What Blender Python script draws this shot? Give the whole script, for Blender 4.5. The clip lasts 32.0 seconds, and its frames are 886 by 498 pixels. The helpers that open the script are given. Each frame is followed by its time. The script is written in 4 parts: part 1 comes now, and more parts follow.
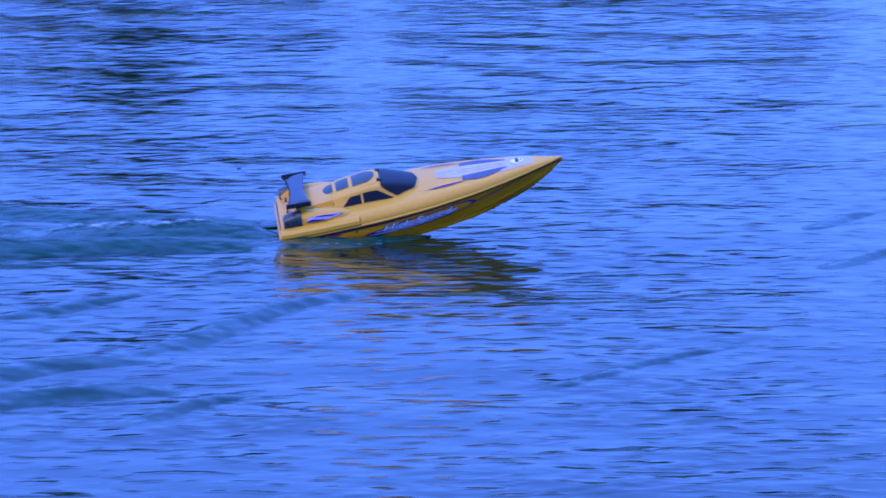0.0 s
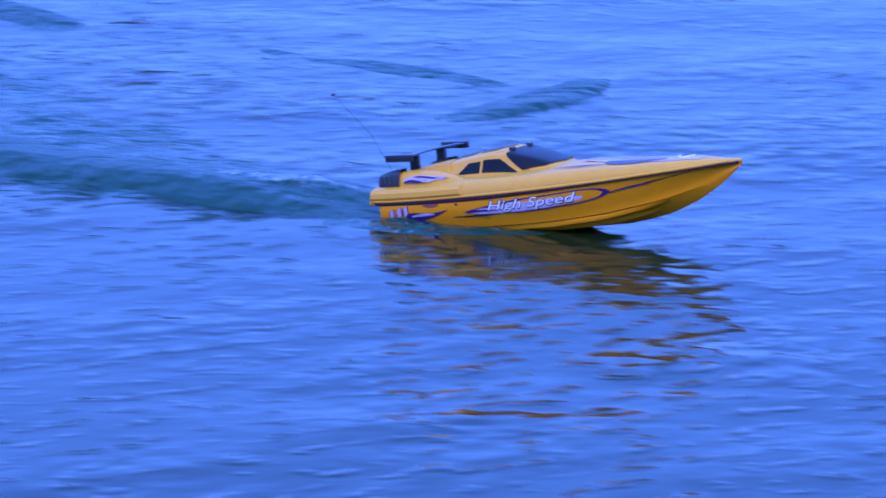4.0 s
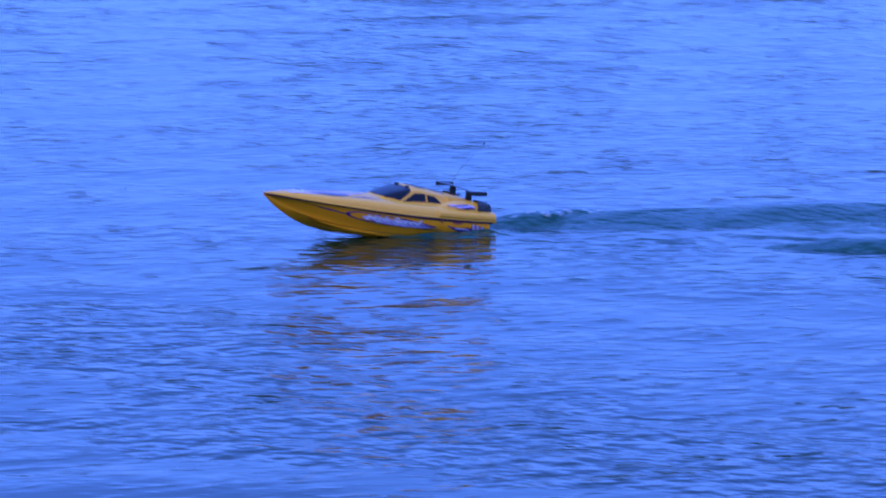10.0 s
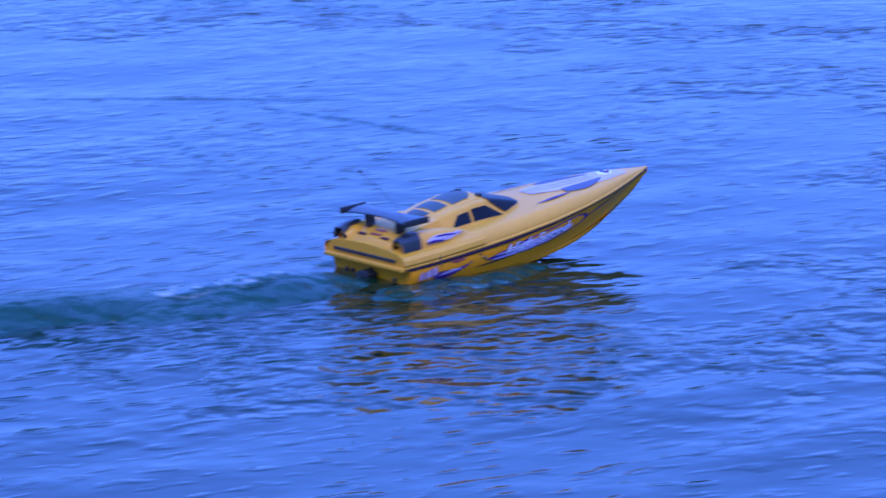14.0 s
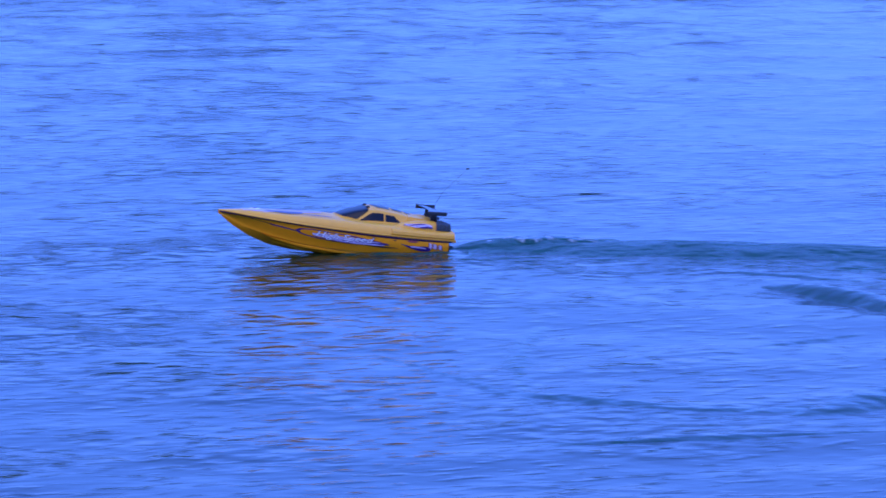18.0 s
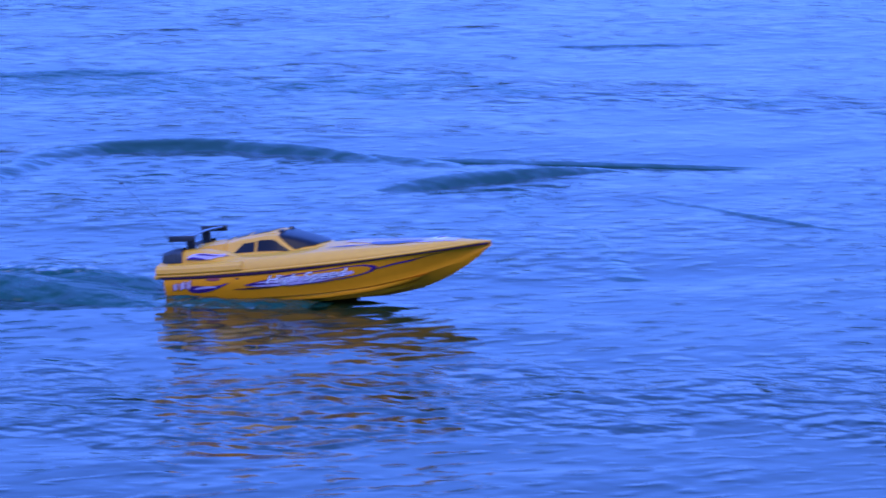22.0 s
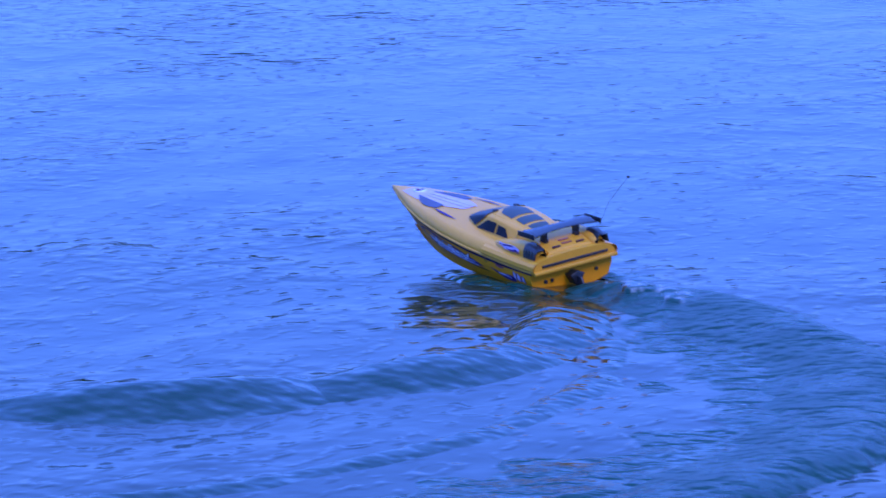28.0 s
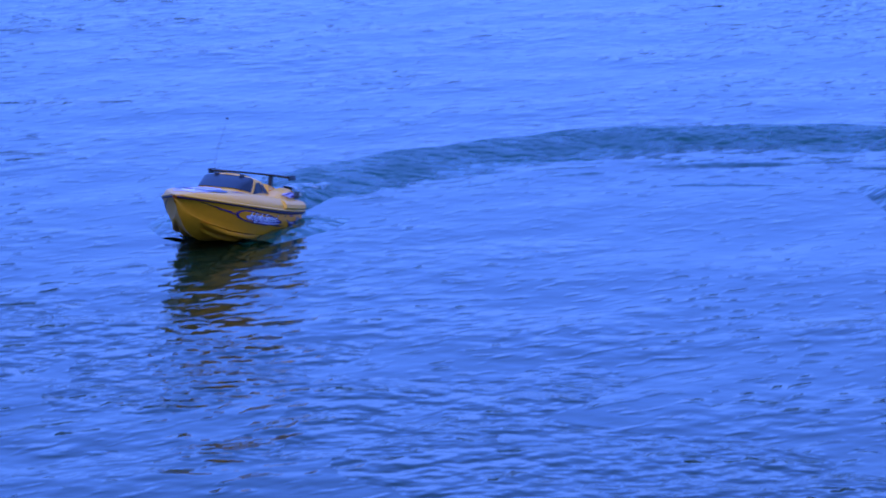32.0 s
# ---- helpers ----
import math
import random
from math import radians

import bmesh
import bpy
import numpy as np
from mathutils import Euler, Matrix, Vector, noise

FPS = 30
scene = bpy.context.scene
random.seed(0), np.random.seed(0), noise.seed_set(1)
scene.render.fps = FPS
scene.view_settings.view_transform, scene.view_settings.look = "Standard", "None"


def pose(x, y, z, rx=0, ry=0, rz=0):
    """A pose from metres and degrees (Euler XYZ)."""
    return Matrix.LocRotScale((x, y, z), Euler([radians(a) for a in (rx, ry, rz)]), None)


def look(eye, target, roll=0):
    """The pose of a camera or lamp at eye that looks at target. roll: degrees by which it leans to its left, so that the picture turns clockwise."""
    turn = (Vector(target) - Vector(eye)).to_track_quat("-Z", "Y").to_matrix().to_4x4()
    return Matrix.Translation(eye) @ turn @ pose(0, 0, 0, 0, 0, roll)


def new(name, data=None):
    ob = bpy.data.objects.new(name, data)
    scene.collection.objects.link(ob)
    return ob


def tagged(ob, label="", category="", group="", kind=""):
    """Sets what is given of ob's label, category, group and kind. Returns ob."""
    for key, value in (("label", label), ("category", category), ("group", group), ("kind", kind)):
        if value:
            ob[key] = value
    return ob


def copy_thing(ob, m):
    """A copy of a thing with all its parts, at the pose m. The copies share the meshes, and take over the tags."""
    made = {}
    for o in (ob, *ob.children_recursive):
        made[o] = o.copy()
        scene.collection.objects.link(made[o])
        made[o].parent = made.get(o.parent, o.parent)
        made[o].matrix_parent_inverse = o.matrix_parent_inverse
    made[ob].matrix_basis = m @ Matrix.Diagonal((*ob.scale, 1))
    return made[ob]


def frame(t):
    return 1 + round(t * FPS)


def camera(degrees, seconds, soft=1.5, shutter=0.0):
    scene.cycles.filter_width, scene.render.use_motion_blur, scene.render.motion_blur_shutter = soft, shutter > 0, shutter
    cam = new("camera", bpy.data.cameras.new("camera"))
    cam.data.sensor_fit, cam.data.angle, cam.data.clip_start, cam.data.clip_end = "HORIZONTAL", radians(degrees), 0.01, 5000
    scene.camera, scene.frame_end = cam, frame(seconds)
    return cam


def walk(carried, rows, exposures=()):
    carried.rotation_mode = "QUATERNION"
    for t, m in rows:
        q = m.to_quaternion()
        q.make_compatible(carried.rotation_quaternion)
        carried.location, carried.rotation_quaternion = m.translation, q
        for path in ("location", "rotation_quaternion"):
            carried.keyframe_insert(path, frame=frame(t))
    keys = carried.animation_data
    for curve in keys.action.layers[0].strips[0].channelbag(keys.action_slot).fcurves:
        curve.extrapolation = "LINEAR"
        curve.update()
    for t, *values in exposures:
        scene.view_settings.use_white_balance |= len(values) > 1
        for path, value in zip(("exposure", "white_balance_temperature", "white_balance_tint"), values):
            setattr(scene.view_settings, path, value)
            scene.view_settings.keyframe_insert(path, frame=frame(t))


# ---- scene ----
# settings of the light, the air and the lake
# the lens opens and closes a little as the view swings over the lake
EXPOSURES = [(0.0, 0.12), (1.0, 0.06), (2.5, 0.02), (4.0, 0.23), (5.5, 0.10), (7.0, -0.07), (10.0, -0.17), (12.0, -0.05), (13.0, 0.12), (16.0, -0.08), (17.0, -0.14), (18.0, -0.13), (20.0, -0.16), (22.0, 0.0), (25.0, 0.12), (28.0, -0.03), (29.0, -0.06), (31.0, -0.27), (32.0, -0.12)]
SKY_POWER = 0.036
SKY_TINT = (0.38, 0.57, 1.0)
VEIL = (0.174, 0.450, 2.14)
ZENITH = 1.25
SUN_UP, SUN_FROM = 45.0, 212.0
SUN_POWER, SUN_COLOUR = 1.38, (1.0, 0.81, 0.42)
WATER_DEEP = (0.0045, 0.020, 0.007)
AERATED = (0.003, 0.046, 0.028)
WIND, WAVE_SLOPE, DRIFT = radians(70), 0.0055, 0.06
CREST_HIGH = 0.032
# ---------------------------------------------------------------- camera
SECONDS = 32.0
EYE = (0.0, 0.0, 1.363)
cam = camera(12.55, SECONDS, soft=1.6, shutter=0.5)

# seconds, turn to the left, tilt (degrees)
AIM = [
    (0.0, -19.46, -8.58),
    (0.3, -22.15, -8.48),
    (0.6, -24.79, -8.57),
    (1.0, -29.35, -8.58),
    (1.5, -33.03, -8.89),
    (2.0, -37.54, -9.58),
    (2.5, -40.18, -9.75),
    (3.0, -40.93, -10.22),
    (3.3, -42.48, -10.61),
    (3.6, -43.61, -10.98),
    (4.0, -46.48, -11.57),
    (4.2, -49.26, -11.71),
    (4.5, -53.13, -11.27),
    (4.9, -57.65, -10.78),
    (5.3, -61.40, -10.34),
    (5.7, -64.27, -9.92),
    (6.1, -66.10, -9.47),
    (6.5, -66.79, -8.96),
    (7.0, -66.04, -8.19),
    (7.5, -62.71, -8.46),
    (8.0, -57.96, -8.23),
    (8.5, -54.24, -7.98),
    (9.0, -49.37, -7.19),
    (9.5, -45.42, -7.26),
    (10.0, -41.75, -7.23),
    (10.5, -38.78, -6.81),
    (11.0, -36.09, -7.82),
    (11.5, -34.87, -9.08),
    (12.0, -36.19, -8.90),
    (12.5, -40.29, -9.84),
    (13.0, -45.77, -10.36),
    (13.5, -51.70, -10.69),
    (14.0, -56.17, -10.44),
    (14.4, -58.65, -9.96),
    (14.8, -60.06, -9.32),
    (15.2, -60.47, -8.67),
    (15.5, -60.05, -8.28),
    (16.0, -58.20, -7.92),
    (16.7, -53.64, -7.55),
    (17.0, -51.04, -7.61),
    (17.4, -48.94, -7.20),
    (18.0, -44.86, -6.68),
    (18.7, -39.09, -6.89),
    (19.0, -37.76, -6.85),
    (19.4, -35.55, -7.26),
    (20.0, -35.03, -8.03),
    (20.7, -36.59, -8.28),
    (21.0, -37.45, -8.08),
    (21.4, -41.32, -8.20),
    (22.0, -46.07, -8.96),
    (22.7, -51.44, -9.05),
    (23.0, -54.05, -9.03),
    (23.4, -58.24, -9.33),
    (24.0, -63.32, -10.40),
    (24.7, -72.08, -10.61),
    (25.0, -75.01, -10.57),
    (25.5, -80.94, -10.89),
    (26.0, -86.42, -10.76),
    (26.4, -90.07, -10.39),
    (26.8, -92.70, -9.86),
    (27.2, -94.01, -9.24),
    (27.5, -93.79, -8.76),
    (27.8, -92.21, -8.33),
    (28.0, -91.40, -8.32),
    (28.4, -88.42, -8.25),
    (28.7, -86.15, -8.73),
    (29.0, -85.11, -8.63),
    (29.3, -83.63, -8.14),
    (29.6, -81.56, -7.33),
    (30.0, -77.54, -7.70),
    (30.5, -72.82, -7.15),
    (31.0, -68.24, -7.48),
    (31.4, -66.65, -8.40),
    (31.7, -66.38, -8.58),
    (32.0, -65.97, -8.98),
]
walk(cam, [(t, pose(*EYE, 90 + tilt, 0, turn)) for t, turn, tilt in AIM], exposures=EXPOSURES)

# ---------------------------------------------------------------- light
world = bpy.data.worlds.new("world")
scene.world = world
world.use_nodes = True
wn, wl = world.node_tree.nodes, world.node_tree.links
sky = wn.new("ShaderNodeTexSky")
sky.sky_type = "NISHITA"
sky.sun_disc = False
sky.sun_elevation = radians(SUN_UP)
sky.sun_rotation = radians(90 - SUN_FROM)
sky.air_density, sky.dust_density, sky.ozone_density = 1.2, 0.3, 6.0
tint = wn.new("ShaderNodeMix")
tint.data_type, tint.blend_type = "RGBA", "MULTIPLY"
tint.inputs["Factor"].default_value = 1.0
tint.inputs["B"].default_value = (*SKY_TINT, 1)
wl.new(sky.outputs["Color"], tint.inputs["A"])
veil = wn.new("ShaderNodeMix")
veil.data_type, veil.blend_type = "RGBA", "ADD"
veil.inputs["Factor"].default_value = 1.0
# thin even cloud over the whole sky, brighter towards the zenith as under any overcast
where, split, climb, cloud = wn.new("ShaderNodeTexCoord"), wn.new("ShaderNodeSeparateXYZ"), wn.new("ShaderNodeMath"), wn.new("ShaderNodeVectorMath")
wl.new(where.outputs["Generated"], split.inputs[0])
climb.operation, climb.use_clamp = "MULTIPLY_ADD", False
wl.new(split.outputs["Z"], climb.inputs[0])
climb.inputs[1].default_value, climb.inputs[2].default_value = ZENITH, 1.0
cloud.operation = "SCALE"
cloud.inputs[0].default_value = [c / SKY_POWER for c in VEIL]
wl.new(climb.outputs[0], cloud.inputs["Scale"])
wl.new(cloud.outputs[0], veil.inputs["B"])
wl.new(tint.outputs["Result"], veil.inputs["A"])
wl.new(veil.outputs["Result"], wn["Background"].inputs["Color"])
wn["Background"].inputs["Strength"].default_value = SKY_POWER

sun_data = bpy.data.lights.new("sun", "SUN")
sun_data.energy, sun_data.angle, sun_data.color = SUN_POWER, radians(30), SUN_COLOUR
sun = new("sun", sun_data)
su, sf = radians(SUN_UP), radians(SUN_FROM)
sun.matrix_world = look((20 * math.cos(su) * math.cos(sf), 20 * math.cos(su) * math.sin(sf), 20 * math.sin(su)), (0, 0, 0))


# ---------------------------------------------------------------- materials
def material(name, colour, rough=0.5, metal=0.0, spec=0.5, coat=0.0, vary=0.12, scale=30.0, bump=0.0, bump_scale=200.0):
    """A surface with blotches at two scales in its colour and roughness, and fine relief."""
    m = bpy.data.materials.new(name)
    m.use_nodes = True
    n, l = m.node_tree.nodes, m.node_tree.links
    b = n["Principled BSDF"]
    b.inputs["Metallic"].default_value = metal
    b.inputs["Specular IOR Level"].default_value = spec
    b.inputs["Coat Weight"].default_value = coat
    b.inputs["Coat Roughness"].default_value = 0.12
    co = n.new("ShaderNodeTexCoord")
    big, small = n.new("ShaderNodeTexNoise"), n.new("ShaderNodeTexNoise")
    big.inputs["Scale"].default_value, small.inputs["Scale"].default_value = scale, scale * 11
    big.inputs["Detail"].default_value = small.inputs["Detail"].default_value = 4
    mix = n.new("ShaderNodeMath")
    mix.operation = "MULTIPLY_ADD"
    mix.inputs[1].default_value = 0.5
    for tex in (big, small):
        l.new(co.outputs["Object"], tex.inputs["Vector"])
    l.new(big.outputs["Fac"], mix.inputs[0])
    half = n.new("ShaderNodeMath")
    half.operation = "MULTIPLY"
    half.inputs[1].default_value = 0.5
    l.new(small.outputs["Fac"], half.inputs[0])
    l.new(half.outputs[0], mix.inputs[2])
    ramp = n.new("ShaderNodeValToRGB")
    ramp.color_ramp.elements[0].position, ramp.color_ramp.elements[1].position = 0.35, 0.65
    ramp.color_ramp.elements[0].color = (*[c * (1 - vary) for c in colour], 1)
    ramp.color_ramp.elements[1].color = (*[min(1, c * (1 + vary)) for c in colour], 1)
    l.new(mix.outputs[0], ramp.inputs["Fac"])
    l.new(ramp.outputs["Color"], b.inputs["Base Color"])
    rr = n.new("ShaderNodeMapRange")
    rr.inputs["To Min"].default_value, rr.inputs["To Max"].default_value = rough * 0.8, min(1, rough * 1.25)
    l.new(mix.outputs[0], rr.inputs["Value"])
    l.new(rr.outputs["Result"], b.inputs["Roughness"])
    if bump:
        bt, bn = n.new("ShaderNodeTexNoise"), n.new("ShaderNodeBump")
        bt.inputs["Scale"].default_value = bump_scale
        bn.inputs["Strength"].default_value, bn.inputs["Distance"].default_value = bump, 0.01
        l.new(co.outputs["Object"], bt.inputs["Vector"])
        l.new(bt.outputs["Fac"], bn.inputs["Height"])
        l.new(bn.outputs["Normal"], b.inputs["Normal"])
    return m


def water_material(name, ripple, heave, fine, calm=True, foam=0.0, deep=None, rough=0.05, patchy=0.0):
    """Dark lake water. Heights in metres: short sharp-crested ripples in patches, a gentle heave, fine grain."""
    m = bpy.data.materials.new(name)
    m.use_nodes = True
    n, l = m.node_tree.nodes, m.node_tree.links
    b = n["Principled BSDF"]
    b.inputs["Base Color"].default_value = (*(deep or WATER_DEEP), 1)      # churned water holds fine bubbles
    b.inputs["Roughness"].default_value = rough
    b.inputs["IOR"].default_value = 1.333
    b.inputs["Specular IOR Level"].default_value = 0.38
    geo = n.new("ShaderNodeTexCoord") if calm else n.new("ShaderNodeNewGeometry")
    place = geo.outputs["Object" if calm else "Position"]

    def noise_at(scale, detail, long=1.0, rough=0.5):
        """Noise drawn out along the wind waves' crests by the factor long."""
        mp, tx = n.new("ShaderNodeMapping"), n.new("ShaderNodeTexNoise")
        mp.vector_type = "TEXTURE"
        mp.inputs["Rotation"].default_value = (0, 0, WIND - math.pi / 2)
        mp.inputs["Scale"].default_value = (long, 1, 1)
        tx.inputs["Scale"].default_value, tx.inputs["Detail"].default_value, tx.inputs["Roughness"].default_value = scale, detail, rough
        l.new(place, mp.inputs["Vector"])
        l.new(mp.outputs["Vector"], tx.inputs["Vector"])
        return tx.outputs["Fac"]

    def calc(op, x, y, z=None):
        q = n.new("ShaderNodeMath")
        q.operation = op
        for i, v in enumerate((x, y, z)):
            if v is None:
                continue
            if isinstance(v, (int, float)):
                q.inputs[i].default_value = v
            else:
                l.new(v, q.inputs[i])
        return q.outputs[0]

    def ramp(x, lo, hi, to_lo, to_hi):
        q = n.new("ShaderNodeMapRange")
        q.interpolation_type = "SMOOTHSTEP"
        for key, v in (("From Min", lo), ("From Max", hi), ("To Min", to_lo), ("To Max", to_hi)):
            q.inputs[key].default_value = v
        l.new(x, q.inputs["Value"])
        return q.outputs["Result"]

    gust = ramp(noise_at(0.4, 2), 0.36, 0.64, 0.52 if calm else 0.85, 1.0)
    spots = ramp(noise_at(1.7, 2), 0.44, 0.66, 0.24 if calm else 0.8, 1.0)
    total = calc("MULTIPLY", noise_at(14.0, 0.6, 1.25 if calm else 1.1), ripple)
    total = calc("MULTIPLY_ADD", noise_at(27.0, 0.5, 1.25 if calm else 1.0), fine, total)
    total = calc("MULTIPLY", total, spots)
    total = calc("MULTIPLY_ADD", noise_at(5.0, 1.5), heave, total)
    if calm:
        # scattered short wavelets that stand alone on the smooth water
        total = calc("MULTIPLY_ADD", ramp(noise_at(25.0, 0.8, 1.9), 0.52, 0.84, 0.0, 1.0), 0.0036, total)
    else:
        total = calc("MULTIPLY_ADD", noise_at(44.0, 0.3), fine * 0.35, total)
    total = calc("MULTIPLY", total, gust)
    if calm:
        # far out towards the south-east the lake lies in the lee and is smoother
        ax = n.new("ShaderNodeSeparateXYZ")
        l.new(place, ax.inputs["Vector"])
        abeam = calc("MULTIPLY_ADD", ax.outputs["X"], -0.438, calc("MULTIPLY", ax.outputs["Y"], 0.899))
        total = calc("MULTIPLY", total, calc("MAXIMUM", ramp(abeam, -1.2, 1.2, 0.78, 1.0), ramp(ax.outputs["X"], 7.2, 9.0, 1.0, 0.0)))
    if patchy:
        # smooth slicks between the broken water
        broken = ramp(calc("MULTIPLY_ADD", noise_at(19.0, 2), 0.35, calc("MULTIPLY", noise_at(5.5, 2), 0.65)), 0.42, 0.58, 1.0 - patchy, 1.0)
        total = calc("MULTIPLY", total, broken)
        l.new(calc("MULTIPLY", broken, rough), b.inputs["Roughness"])
    bn = n.new("ShaderNodeBump")
    bn.inputs["Strength"].default_value, bn.inputs["Distance"].default_value = 1.0, 1.0
    l.new(total, bn.inputs["Height"])
    l.new(bn.outputs["Normal"], b.inputs["Normal"])
    if foam:
        co, ft, fr = n.new("ShaderNodeTexCoord"), n.new("ShaderNodeTexNoise"), n.new("ShaderNodeValToRGB")
        ft.inputs["Scale"].default_value, ft.inputs["Detail"].default_value = 34, 8
        l.new(co.outputs["Object"], ft.inputs["Vector"])
        l.new(ft.outputs["Fac"], fr.inputs["Fac"])
        fr.color_ramp.elements[0].position, fr.color_ramp.elements[1].position = 0.92 - foam, 1.2 - foam
        fr.color_ramp.elements[0].color = (*(deep or WATER_DEEP), 1)
        fr.color_ramp.elements[1].color = (0.36, 0.39, 0.41, 1)
        l.new(fr.outputs["Color"], b.inputs["Base Color"])
        l.new(ramp(ft.outputs["Fac"], 0.92 - foam, 1.2 - foam, 0.06, 0.6), b.inputs["Roughness"])
    return m


WATER = water_material("lake_water", 0.0108, 0.0040, 0.0031)
CREST = water_material("wave_water", 0.0110, 0.0045, 0.0060, calm=False, deep=[0.4 * a + 0.6 * b for a, b in zip(WATER_DEEP, AERATED)])
SURGE = water_material("surging_water", 0.0190, 0.0090, 0.0220, calm=False, deep=AERATED, rough=0.36, patchy=0.32)
RUFFLE = water_material("ruffled_water", 0.0215, 0.0050, 0.0100, calm=False)
CHOP = water_material("churned_water", 0.0210, 0.0060, 0.0150, calm=False, deep=AERATED, rough=0.18, patchy=0.5)
WASHED = water_material("washed_water", 0.0120, 0.0070, 0.0100, calm=False, rough=0.22)
FOAM = water_material("foaming_water", 0.0150, 0.0080, 0.0120, calm=False, foam=0.30, deep=AERATED)
FROTH = water_material("froth", 0.0180, 0.0060, 0.0140, calm=False, foam=0.44, deep=AERATED, rough=0.12)

YELLOW = material("yellow_gelcoat", (0.82, 0.28, 0.006), 0.42, spec=0.25, coat=0.05, vary=0.05, scale=6)
DECK = material("cream_yellow_deck", (0.70, 0.31, 0.022), 0.40, spec=0.32, coat=0.08, vary=0.05, scale=6)
WHITE = material("white_decal", (0.50, 0.36, 0.43), 0.4, vary=0.12)
PAPER = material("white_lettering", (0.74, 0.73, 0.76), 0.45, vary=0.05)
LILAC = material("lilac_decal", (0.50, 0.40, 0.58), 0.35, vary=0.25, scale=60)
PURPLE = material("purple_decal", (0.050, 0.018, 0.13), 0.45, spec=0.15, vary=0.2, scale=60)
STRIPE = material("dark_purple_stripe", (0.040, 0.013, 0.035), 0.45, spec=0.15, vary=0.1)
RED = material("red_marking", (0.28, 0.05, 0.04), 0.4)
GLASS = material("smoked_window", (0.010, 0.012, 0.016), 0.30, spec=0.10, vary=0.1)
BLACK = material("black_plastic", (0.016, 0.016, 0.018), 0.38, vary=0.15, bump=0.1)
WING = material("gloss_black", (0.014, 0.014, 0.017), 0.22, spec=0.5, coat=0.1, vary=0.1)
HATCH = material("grey_hatch", (0.050, 0.070, 0.070), 0.35, spec=0.15, vary=0.1)
PANEL = material("navy_panel", (0.075, 0.082, 0.130), 0.45, spec=0.2, vary=0.2, scale=40)
STEEL = material("steel_fitting", (0.45, 0.45, 0.47), 0.3, metal=1.0)
BARK = material("bark", (0.09, 0.065, 0.045), 0.9, vary=0.3, scale=8, bump=0.6, bump_scale=30)
LEAF = material("foliage", (0.045, 0.075, 0.02), 0.7, vary=0.5, scale=1.2)
GRASS = material("grass_bank", (0.07, 0.10, 0.03), 0.95, vary=0.5, scale=0.6, bump=0.6, bump_scale=25)


# ---------------------------------------------------------------- mesh helpers
def mesh_object(name, bm, mat, smooth=True):
    me = bpy.data.meshes.new(name)
    bmesh.ops.recalc_face_normals(bm, faces=bm.faces)
    bm.to_mesh(me)
    bm.free()
    if smooth:
        for p in me.polygons:
            p.use_smooth = True
    me.materials.append(mat)
    return new(name, me)


def part(name, bm, mat, parent, label="", smooth=True):
    ob = mesh_object(name, bm, mat, smooth)
    ob.parent = parent
    return tagged(ob, label)


def from_grid(rows, closed=False):
    """A bmesh skin over rows of points."""
    bm = bmesh.new()
    vs = [[bm.verts.new(p) for p in r] for r in rows]
    for a, b in zip(vs, vs[1:]):
        k = len(a)
        for i in range(k if closed else k - 1):
            j = (i + 1) % k
            q = []
            for v in (a[i], a[j], b[j], b[i]):
                if all((v.co - w.co).length > 1e-7 for w in q):
                    q.append(v)
            if len(q) > 2:
                bm.faces.new(q)
    return bm


def sharp(ob, angle=35):
    """Keep the edges steeper than angle crisp."""
    me = ob.data
    bm = bmesh.new()
    bm.from_mesh(me)
    for e in bm.edges:
        if len(e.link_faces) == 2 and e.calc_face_angle(0) > radians(angle):
            e.smooth = False
    bm.to_mesh(me)
    bm.free()
    return ob


def block(pts_a, pts_b, bevel=0.0):
    """A solid between two outlines with the same number of points."""
    bm = from_grid([pts_a, pts_b], closed=True)
    bm.verts.ensure_lookup_table()
    k = len(pts_a)
    bm.faces.new([bm.verts[i] for i in range(k)][::-1])
    bm.faces.new([bm.verts[k + i] for i in range(k)])
    if bevel:
        bmesh.ops.bevel(bm, geom=list(bm.edges), offset=bevel, segments=2, affect="EDGES", profile=0.6)
    return bm


def box(x0, x1, y0, y1, z0, z1, bevel=0.0):
    a = [(x0, y0, z0), (x1, y0, z0), (x1, y1, z0), (x0, y1, z0)]
    return block(a, [(x, y, z1) for x, y, _ in a], bevel)


def tube(path, radius, sides=8):
    rings = []
    for i, p in enumerate(path):
        p = Vector(p)
        d = (Vector(path[min(i + 1, len(path) - 1)]) - Vector(path[max(i - 1, 0)])).normalized()
        u = d.orthogonal().normalized()
        w = d.cross(u)
        r = radius[i] if isinstance(radius, (list, tuple)) else radius
        rings.append([p + r * (math.cos(2 * math.pi * k / sides) * u + math.sin(2 * math.pi * k / sides) * w) for k in range(sides)])
    return from_grid(rings, closed=True)


def table(x, xs, ys):
    return float(np.interp(x, xs, ys))


